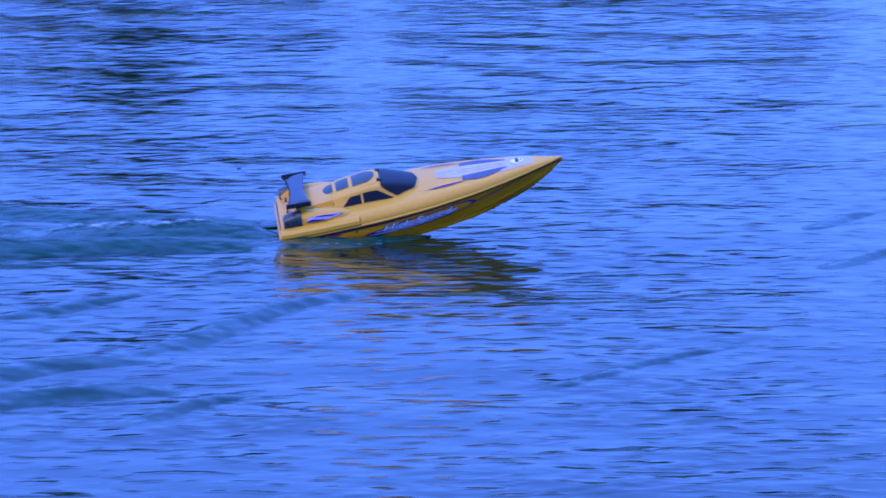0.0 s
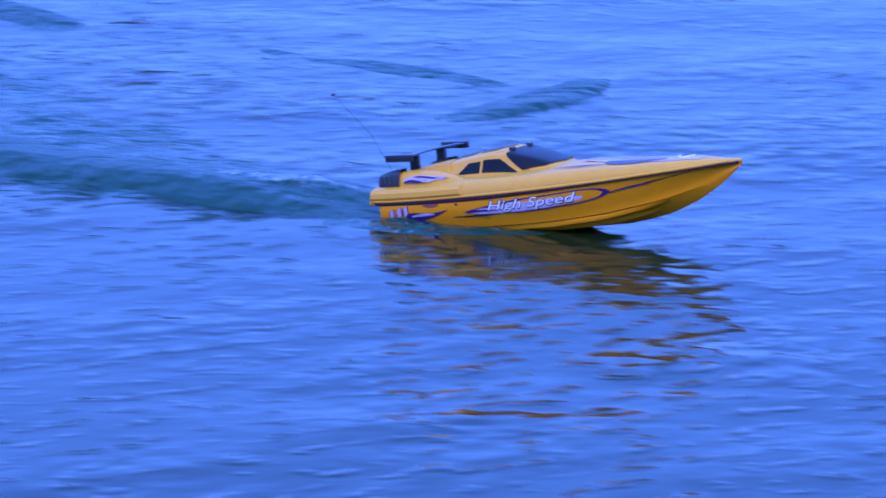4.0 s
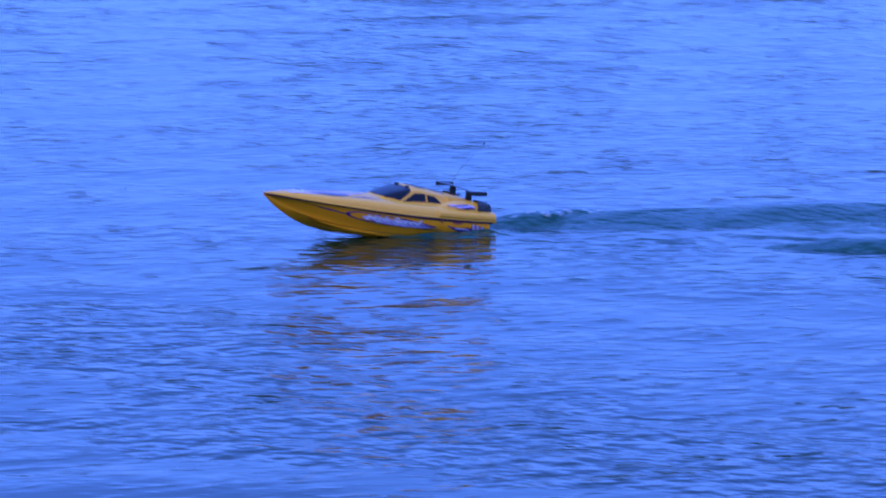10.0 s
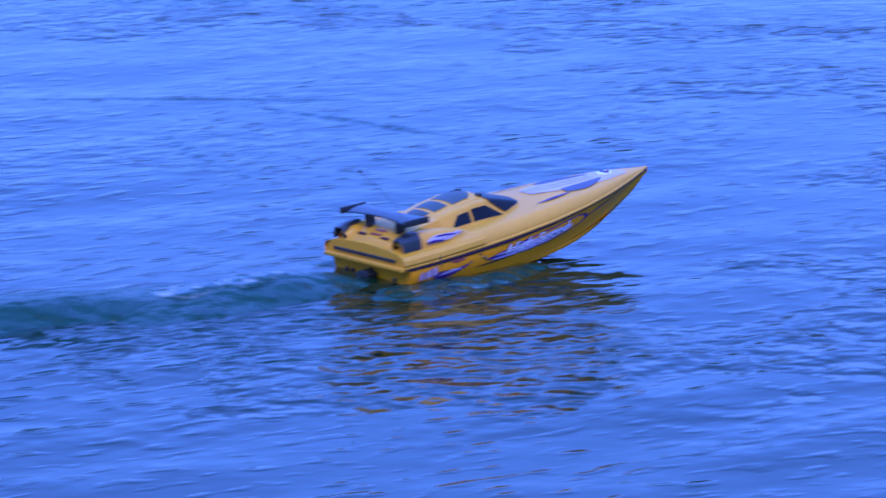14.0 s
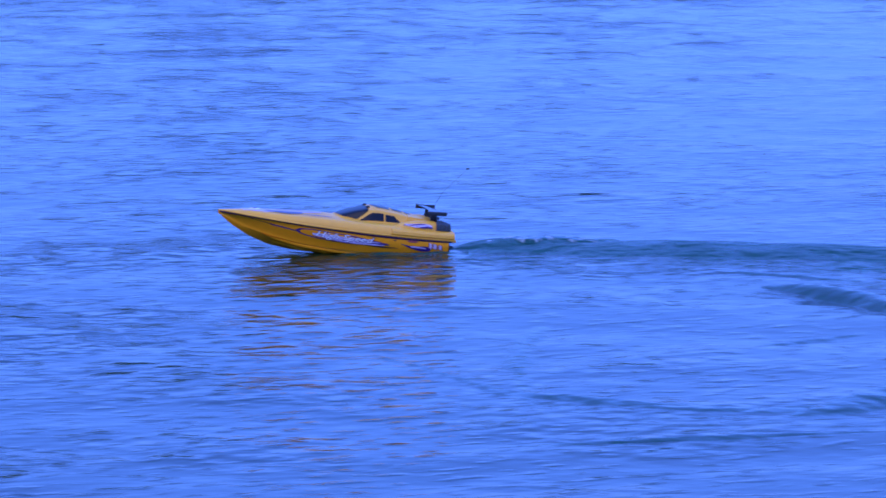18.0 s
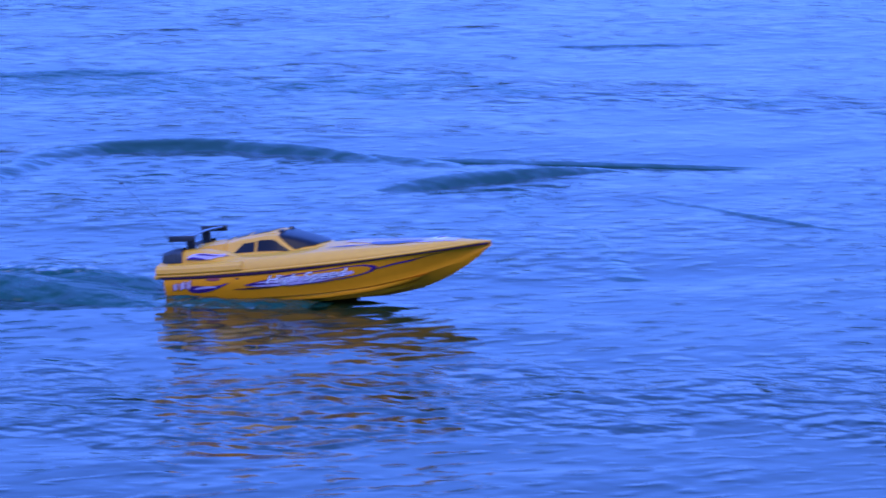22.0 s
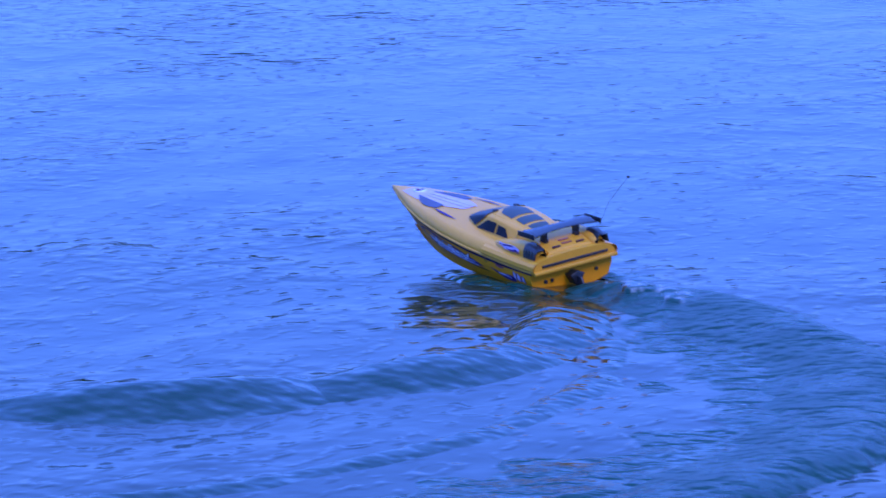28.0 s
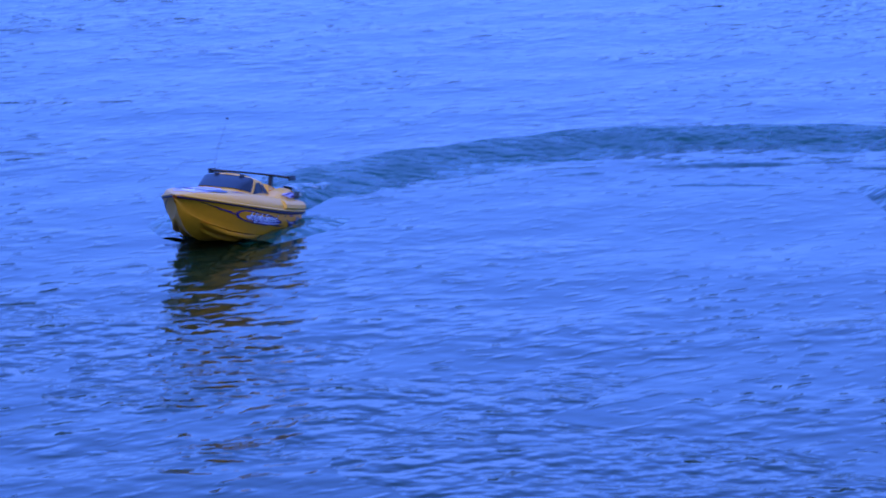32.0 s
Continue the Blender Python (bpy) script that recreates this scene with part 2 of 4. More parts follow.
# ---------------------------------------------------------------- the lake
def wave_height(x, y):
    """Wind waves: many small trains round one direction."""
    rng = np.random.default_rng(5)
    z = np.zeros_like(x)
    for n in range(66):
        lo, hi, spread, gain = (0.13, 0.7, 0.60, 0.95) if n < 34 else ((0.22, 0.45, 0.24, 1.1) if n < 54 else (0.8, 1.8, 0.7, 0.8))
        length = math.exp(rng.uniform(math.log(lo), math.log(hi)))
        k = 2 * math.pi / length
        way = WIND + rng.normal(0, spread)
        slope = WAVE_SLOPE * gain * rng.uniform(0.6, 1.3)
        z += slope / k * np.sin(k * (x * math.cos(way) + y * math.sin(way)) + rng.uniform(0, 6.28))
    return z


def build_water():
    fine = np.linspace(radians(-72), radians(108), 1250)          # the open side of the lake
    rest = np.linspace(radians(108), radians(288), 160)[1:-1]
    th = np.concatenate([fine, rest])
    r = np.concatenate([[0.02, 0.4, 0.8, 1.2], np.exp(np.linspace(math.log(1.5), math.log(24), 330)), np.exp(np.linspace(math.log(24), math.log(2500), 70))[1:]])
    R, T = np.meshgrid(r, th, indexing="ij")
    X, Y = R * np.cos(T), R * np.sin(T)
    Z = wave_height(X, Y) * np.clip((40 - R) / 20, 0, 1)
    co = np.stack([X, Y, Z], -1).reshape(-1, 3)
    a, b = len(r), len(th)
    i, j = np.meshgrid(np.arange(a - 1), np.arange(b), indexing="ij")
    k = (j + 1) % b
    q = np.stack([i * b + j, (i + 1) * b + j, (i + 1) * b + k, i * b + k], -1).reshape(-1, 4)
    me = bpy.data.meshes.new("water")
    me.vertices.add(len(co))
    me.vertices.foreach_set("co", co.ravel())
    me.loops.add(q.size)
    me.loops.foreach_set("vertex_index", q.ravel().astype(np.int32))
    me.polygons.add(len(q))
    me.polygons.foreach_set("loop_start", np.arange(0, q.size, 4, dtype=np.int32))
    me.update(calc_edges=True)
    me.polygons.foreach_set("use_smooth", np.ones(len(q), dtype=bool))
    me.materials.append(WATER)
    return tagged(new("water", me), "open blue lake water with small wind ripples", "water", kind="structure")


water = build_water()


# ---------------------------------------------------------------- banks
def build_bank():
    """The grass bank that the camera stands on, behind and beside the view."""
    rng = random.Random(3)
    outline = []
    for s, n in ((-1, 26), (1, 26)):
        side = []
        for i in range(n):
            d = 1.2 + 1.35 ** i * 0.5
            side.append((1.6 - 0.45 * d + rng.uniform(-0.1, 0.1) * min(d, 4), s * d))
        outline += side[::-1] if s < 0 else side
    rows = []
    for back, z in ((0.0, -0.35), (0.35, 0.02), (1.0, 0.2), (3.0, 0.3), (12, 0.45), (60, 0.8), (400, 1.0), (2200, 1.0)):
        rows.append([(x - back, y, z + (rng.uniform(-0.02, 0.02) if back < 20 else 0)) for x, y in outline])
    ob = mesh_object("ground", from_grid(rows), GRASS)
    return tagged(ob, "grassy bank sloping down to the lake", "ground", kind="structure")


build_bank()


def build_far_bank():
    """The far shore, mirrored in the lake at the start."""
    rng = random.Random(9)
    rows = []
    for d, z in ((0, -0.4), (2, 0.25), (8, 0.9), (30, 1.6), (400, 2.5)):
        rows.append([((FAR + d) * math.cos(a), (FAR + d) * math.sin(a), z + rng.uniform(-0.1, 0.1)) for a in np.linspace(radians(62), radians(160), 80)])
    return tagged(mesh_object("far_bank", from_grid(rows), GRASS), "low grassy far shore of the lake", "bank", kind="structure")


FAR = 46.0
build_far_bank()


def build_tree(m, height, seed):
    rng = random.Random(seed)
    tree = tagged(new("tree"), "dark leafy broad tree on the far shore", "tree", "trees on the far shore")
    tree.matrix_basis = m
    bend = [(rng.uniform(-0.03, 0.03) * height * k, rng.uniform(-0.03, 0.03) * height * k, height * 0.7 * k) for k in (0, 0.3, 0.6, 1)]
    trunk = part("trunk", tube(bend, [0.05 * height * f for f in (1, 0.75, 0.5, 0.15)], 8), BARK, tree)
    tips = [Vector(bend[-1])]
    for k in range(7):
        a, up = rng.uniform(0, 6.28), rng.uniform(0.22, 0.6)
        base = Vector((0, 0, up * height))
        tip = base + Vector((math.cos(a), math.sin(a), rng.uniform(0.25, 0.8))) * height * rng.uniform(0.2, 0.34)
        part("limb", tube([base, (base + tip) / 2 + Vector((0, 0, 0.02 * height)), tip], [0.018 * height, 0.012 * height, 0.004 * height], 6), BARK, tree)
        tips.append(tip)
    bm = bmesh.new()
    for tip in tips:
        for c in range(5):
            centre = tip + Vector([rng.gauss(0, 0.07) * height for _ in range(3)])
            size = rng.uniform(0.07, 0.14) * height
            for k in range(60):
                d = Vector([rng.gauss(0, 1) for _ in range(3)]).normalized() * size * rng.uniform(0.35, 1.0)
                u = Vector([rng.gauss(0, 1) for _ in range(3)]).normalized()
                w = u.orthogonal().normalized() * 0.035 * height * rng.uniform(0.5, 1)
                u = u * 0.05 * height * rng.uniform(0.5, 1)
                p = centre + d
                bm.faces.new([bm.verts.new(p - u), bm.verts.new(p + w), bm.verts.new(p + u), bm.verts.new(p - w)])
    part("crown", bm, LEAF, tree, smooth=False)
    return tree


def plant_trees():
    rng = random.Random(21)
    kinds = [build_tree(pose(0, 0, 0), h, s) for h, s in ((5.4, 1), (4.4, 2), (6.2, 3))]
    for i in range(24):
        a = radians(76.5 + 2.9 * i + rng.uniform(-0.7, 0.7))
        d = FAR + rng.uniform(3, 9)
        m = pose(d * math.cos(a), d * math.sin(a), 0.45, 0, 0, rng.uniform(0, 360))
        if i < 3:
            kinds[i].matrix_basis = m
        else:
            copy_thing(kinds[i % 3], m)


    for a, d in ((75.0, 9), (73.7, 12), (69.8, 16), (68.7, 15), (67.6, 17), (66.4, 19)):
        copy_thing(kinds[1], pose((FAR + d) * math.cos(radians(a)), (FAR + d) * math.sin(radians(a)), 0.6, 0, 0, 47 * a))


plant_trees()


def build_far_wood():
    """The wooded skyline across the open water, low over the horizon."""
    rng = np.random.default_rng(12)
    count = 15000
    a = rng.uniform(radians(-80), radians(82), count)
    top = 5.8 + 2.0 * np.sin(a * 23 + 1) + 1.3 * np.sin(a * 61) + 1.0 * np.sin(a * 140 + 2)
    z = rng.uniform(0, 1, count) ** 0.8 * top
    d = 260 + rng.uniform(0, 14, count)
    centre = np.stack([d * np.cos(a), d * np.sin(a), z], -1)
    u = rng.normal(0, 1, (count, 3))
    u *= (rng.uniform(0.9, 1.7, count) / np.linalg.norm(u, axis=1))[:, None]
    w = np.cross(u, rng.normal(0, 1, (count, 3)))
    w *= (rng.uniform(0.7, 1.3, count) / np.linalg.norm(w, axis=1))[:, None]
    co = np.stack([centre - u, centre + w, centre + u, centre - w], 1).reshape(-1, 3)
    me = bpy.data.meshes.new("far_wood")
    me.from_pydata(co.tolist(), [], np.arange(count * 4).reshape(-1, 4).tolist())
    me.materials.append(LEAF)
    return tagged(new("far_wood", me), "low dark line of woods along the distant shore", "woods", kind="stuff")


build_far_wood()


# ---------------------------------------------------------------- the boat
PIVOT = Vector((0.25, 0.0, -0.075))     # on the waterline, ahead of the stern
LENGTH = 0.69


def sheer_z(x):
    return -0.012 + 0.046 * max(0, x / LENGTH) ** 1.5


def sheer_y(x):
    return table(x, [0, 0.1, 0.25, 0.36, 0.46, 0.54, 0.61, 0.66, LENGTH], [0.117, 0.120, 0.119, 0.110, 0.091, 0.067, 0.039, 0.015, 0.0015])


def chine_y(x):
    return table(x, [0, 0.15, 0.3, 0.4, 0.5, 0.58, 0.64, LENGTH], [0.104, 0.104, 0.095, 0.080, 0.053, 0.026, 0.008, 0.0008])


def chine_z(x):
    return table(x, [0, 0.2, 0.35, 0.45, 0.55, 0.62, LENGTH], [-0.058, -0.058, -0.052, -0.042, -0.023, -0.002, 0.030])


def keel_z(x):
    return table(x, [0, 0.35, 0.46, 0.53, 0.59, 0.64, 0.67, LENGTH], [-0.086, -0.081, -0.075, -0.063, -0.041, -0.012, 0.010, 0.030])


def side(x, f):
    """The hull's side: f 0 at the chine, 1 at the sheer (y, z), slightly hollow."""
    cy, cz, sy, sz = chine_y(x), chine_z(x), sheer_y(x), sheer_z(x)
    bow = 0.006 * math.sin(math.pi * f) * (1 if x < 0.35 else 1 - (x - 0.35) / 0.2)
    return cy + (sy - cy) * f + bow, cz + (sz - cz) * f


def on_side(x, f, hand, out=0.0009):
    """A point just off the hull's side; hand is 1 to port, -1 to starboard."""
    y, z = side(x, f)
    return Vector((x, hand * (y + out), z)) - PIVOT


def deck_point(x, v):
    """The deck shell from the sheer (v 0) over the gunwale to the centreline (v 1)."""
    sy, sz = sheer_y(x), sheer_z(x)
    rise = table(x, [0, 0.12, 0.4, 0.6, LENGTH], [0.030, 0.031, 0.029, 0.016, 0.003])
    crown = table(x, [0, 0.12, 0.4, 0.6, LENGTH], [0.006, 0.010, 0.008, 0.003, 0.001])
    prof = [(0, 1.0, 0.0), (0.06, 1.012, 0.12), (0.22, 0.985, 0.55), (0.38, 0.90, 0.92), (0.46, 0.82, 1.0)]
    if v <= 0.46:
        ks = [p[0] for p in prof]
        return sy * table(v, ks, [p[1] for p in prof]), sz + rise * table(v, ks, [p[2] for p in prof])
    g = (v - 0.46) / 0.54
    return sy * 0.82 * (1 - g), sz + rise + crown * math.sin(g * math.pi / 2)


def build_boat():
    boat = tagged(new("model_motorboat"), "yellow plastic radio-controlled model speedboat with purple decals, planing on the lake", "toy boat")
    xs = [0, 0.03, 0.08, 0.14, 0.2, 0.26, 0.32, 0.37, 0.42, 0.46, 0.5, 0.54, 0.57, 0.6, 0.625, 0.645, 0.662, 0.677, LENGTH]

    # hull: keel, chine and side, closed by the transom
    rows = []
    for x in xs:
        half = [(0.0, keel_z(x))]
        for f in (0.35, 0.7, 1.0):
            half.append((chine_y(x) * f, keel_z(x) + (chine_z(x) - 0.004 - keel_z(x)) * f ** 1.15))
        half.append((chine_y(x) + 0.003 * (1 - x / LENGTH), chine_z(x)))
        half += [side(x, f) for f in (0.25, 0.5, 0.75, 1.0)]
        xx = max(x, 0.013)
        rows.append([Vector((xx, -y, z)) - PIVOT for y, z in half[:0:-1]] + [Vector((xx, y, z)) - PIVOT for y, z in half])
    bm = from_grid(rows)
    bm.verts.ensure_lookup_table()
    bm.faces.new([bm.verts[i] for i in range(len(rows[0]))])
    hull = sharp(part("hull", bm, YELLOW, boat, "glossy yellow hull with a deep vee bow"), 28)

    # deck shell
    vs = [0, 0.03, 0.06, 0.14, 0.22, 0.3, 0.38, 0.46, 0.6, 0.75, 0.9, 1.0]
    rows = []
    for x in xs:
        half = [deck_point(x, v) for v in vs]
        rows.append([Vector((x, -y, z)) - PIVOT for y, z in half[:-1]] + [Vector((x, y, z)) - PIVOT for y, z in half[::-1]])
    bm = from_grid(rows)
    bm.verts.ensure_lookup_table()
    bm.faces.new([bm.verts[i] for i in range(len(rows[0]))])
    sharp(part("deck", bm, DECK, boat, "cream-yellow deck shell"), 40)

    # sheer stripe on each side, and the black slot across the transom
    for hand in (1, -1):
        rows = []
        for x in np.linspace(0.005, LENGTH - 0.004, 40):
            w = 0.004 + 0.002 * math.sin(x * 9)
            y, z = side(x, 1.0)
            rows.append([Vector((x, hand * (y + d), z + dz)) - PIVOT for d, dz in ((0.0004, -w), (0.0022, -w * 0.8), (0.0024, 0.0005), (0.0004, 0.0012))])
        part("sheer_stripe", from_grid(rows), STRIPE, hull, "dark purple stripe")
        # two spray rails under the bow
        for base, x0, x1 in ((0.50, 0.2, 0.54), (0.84, 0.16, 0.56)):
            rows = []
            for x in np.linspace(x0, x1, 22):
                lift = max(0.0, math.sin(math.pi * (x - x0) / (x1 - x0))) ** 0.4
                y = chine_y(x) * base
                z = keel_z(x) + (chine_z(x) - 0.004 - keel_z(x)) * base ** 1.15
                rows.append([Vector((x, hand * yy, zz)) - PIVOT for yy, zz in ((y - 0.009, z - 0.001), (y + 0.005 * lift, z - 0.008 * lift), (y + 0.009 * lift + 0.001, z - 0.006 * lift), (y + 0.009, z + 0.003))])
            part("spray_rail", from_grid(rows), YELLOW, hull)
        # moulded lip where deck and hull meet
        rows = []
        for x in np.linspace(-0.002, LENGTH - 0.02, 36):
            y, z = side(max(x, 0), 1.0)
            rows.append([Vector((x, hand * (y + d), z + dz)) - PIVOT for d, dz in ((-0.001, 0.0005), (0.0035, 0.0012), (0.0042, 0.0042), (0.001, 0.0065))])
        part("rub_rail", from_grid(rows), DECK, hull)
        rows = []
        for x in [-0.003] + list(np.linspace(0.0, 0.186, 20)) + [0.190]:
            swell = 0.0 if x == 0.190 else 1.0
            pts = [deck_point(max(x, 0.0), v) for v in (0.03, 0.10, 0.20, 0.30, 0.38)]
            grow = [0.0005, 0.0050 * swell, 0.0055 * swell, 0.0045 * swell, -0.001]
            rows.append([Vector((x, hand * (y + g), z + 0.6 * g)) - PIVOT for (y, z), g in zip(pts, grow)])
        sharp(part("quarter_moulding", from_grid(rows), DECK, hull, "raised yellow moulding"), 30)
    part("stern_lip", box(-0.258, -0.246, -0.119, 0.119, 0.060, 0.0685, 0.002), DECK, hull, "yellow moulded stern lip")
    part("transom_slot", box(-0.2535, -0.2495, -0.094, 0.094, 0.0745, 0.0805, 0.001), BLACK, hull, "long black slot")
    return boat, hull


boat, hull = build_boat()


def cabin_section(x):
    """Half-width at the base and the roof, and the roof's height over the deck, along the cabin."""
    base = table(x, [0.085, 0.15, 0.25, 0.33, 0.372], [0.062, 0.076, 0.076, 0.062, 0.030])
    top = table(x, [0.085, 0.15, 0.23, 0.27, 0.33, 0.372], [0.045, 0.056, 0.058, 0.054, 0.046, 0.024])
    z0 = 0.020
    z1 = table(x, [0.085, 0.115, 0.16, 0.215, 0.248, 0.29, 0.335, 0.372], [0.042, 0.050, 0.060, 0.0685, 0.0690, 0.058, 0.044, 0.032])
    return base, top, z0, z1


def cabin_point(x, v, out=0.0):
    """Round the cabin: v 0 at the deck, 0.7 at the roof's edge, 1 on the centreline."""
    base, top, z0, z1 = cabin_section(x)
    if v < 0.7:
        f = v / 0.7
        return base + (top - base) * f + out, z0 + (z1 - 0.004 - z0) * f
    g = (v - 0.7) / 0.3
    return top * math.cos(g * math.pi / 2) , z1 - 0.004 + 0.006 * math.sin(g * math.pi / 2) + out


def patch_on_cabin(x0, x1, v0, v1, hand, lean=0.0, out=0.0012, nx=8, nv=4, nose=0.0):
    rows = []
    for i in range(nx + 1):
        row = []
        for j in range(nv + 1):
            v = v0 + (v1 - v0) * j / nv
            x = x0 + (x1 - x0) * i / nx - lean * (j / nv) * (i / nx) + nose * (j / nv) * (1 - i / nx)
            y, z = cabin_point(x, v, out)
            row.append(Vector((x, hand * y, z)) - PIVOT)
        rows.append(row)
    return from_grid(rows)


def build_cabin():
    xs = [0.085, 0.1, 0.12, 0.14, 0.16, 0.19, 0.22, 0.245, 0.262, 0.28, 0.30, 0.32, 0.34, 0.36, 0.372]
    vs = [0, 0.2, 0.45, 0.62, 0.7, 0.76, 0.84, 0.92, 1.0]
    rows = []
    for x in xs:
        half = [cabin_point(x, v) for v in vs]
        rows.append([Vector((x, -y, z)) - PIVOT for y, z in half[:-1]] + [Vector((x, y, z)) - PIVOT for y, z in half[::-1]])
    bm = from_grid(rows)
    bm.verts.ensure_lookup_table()
    k = len(rows[0])
    bm.faces.new([bm.verts[i] for i in range(k)])
    bm.faces.new([bm.verts[len(bm.verts) - 1 - i] for i in range(k)])
    cabin = sharp(part("cabin", bm, DECK, boat, "cream-yellow cabin with a raked windscreen"), 38)
    for hand in (1, -1):
        part("side_window", patch_on_cabin(0.153, 0.199, 0.24, 0.58, hand, nose=0.020), GLASS, cabin, "smoked black window")
        part("side_window", patch_on_cabin(0.2045, 0.279, 0.24, 0.60, hand, lean=0.040), GLASS, cabin, "smoked black window")
    # windscreen wrapped over the front slope down to the side pillars
    vs = [0.34, 0.45, 0.56, 0.66, 0.70, 0.76, 0.84, 0.92, 1.0]
    rows = []
    for v, hand in [(v, -1) for v in vs] + [(v, 1) for v in vs[-2::-1]]:
        back = table(v, [0.34, 0.70, 1.0], [0.2840, 0.2500, 0.2500])
        front = table(v, [0.34, 0.56, 0.70, 1.0], [0.288, 0.313, 0.328, 0.341])
        row = []
        for k in range(9):
            x = back + (front - back) * k / 8
            y, z = cabin_point(x, v, 0.0016)
            row.append(Vector((x, hand * y * 1.01, z + 0.0006)) - PIVOT)
        rows.append(row)
    part("windscreen", from_grid(rows), GLASS, cabin, "smoked black windscreen")
    # roof: a raised shell, thickest at the visor over the windscreen, with dark sunroof panels let into it
    def roof_z(x, y):
        z1 = cabin_section(x)[3]
        lift = table(x, [0.096, 0.125, 0.235, 0.249], [0.000, 0.004, 0.0070, 0.0045])
        return z1 + 0.001 + lift - 0.007 * (abs(y) / 0.044) ** 2

    rows = []
    for x in (0.096, 0.104, 0.125, 0.150, 0.180, 0.205, 0.222, 0.236, 0.245, 0.250):
        half = table(x, [0.096, 0.130, 0.222, 0.250], [0.026, 0.040, 0.045, 0.040])
        low = cabin_section(x)[3] - 0.004
        ys = np.linspace(-half, half, 11)
        rows.append([Vector((x, -half - 0.0015, low)) - PIVOT] + [Vector((x, y, roof_z(x, y))) - PIVOT for y in ys] + [Vector((x, half + 0.0015, low)) - PIVOT])
    bm = from_grid(rows)
    bm.verts.ensure_lookup_table()
    k = len(rows[0])
    bm.faces.new([bm.verts[len(bm.verts) - 1 - i] for i in range(k)])
    bm.faces.new([bm.verts[i] for i in range(k)])
    sharp(part("roof_panel", bm, DECK, cabin, "raised yellow roof with a visor"), 35)
    # sunroof panels from aft; the foremost has a rounded front edge
    for x0, x1, half, round_by in ((0.108, 0.136, 0.026, 0.0), (0.144, 0.175, 0.030, 0.0), (0.184, 0.240, 0.034, 0.020)):
        rows = []
        for k in range(7):
            row = []
            for y in np.linspace(-half, half, 9):
                x = x0 + (x1 - round_by * (abs(y) / half) ** 2.2 - x0) * k / 6
                row.append(Vector((x, y, roof_z(x, y) + 0.0011)) - PIVOT)
            rows.append(row)
        part("roof_hatch", from_grid(rows), HATCH, cabin, "dark grey sunroof panel")
    for hand in (1, -1):
        bm = box(0.243, 0.254, hand * 0.030 - 0.0055, hand * 0.030 + 0.0055, 0.0680, 0.0765, 0.0025)
        bmesh.ops.translate(bm, verts=bm.verts, vec=-PIVOT)
        part("roof_lamp", bm, BLACK, cabin, "small black roof lamp")
    return cabin


build_cabin()


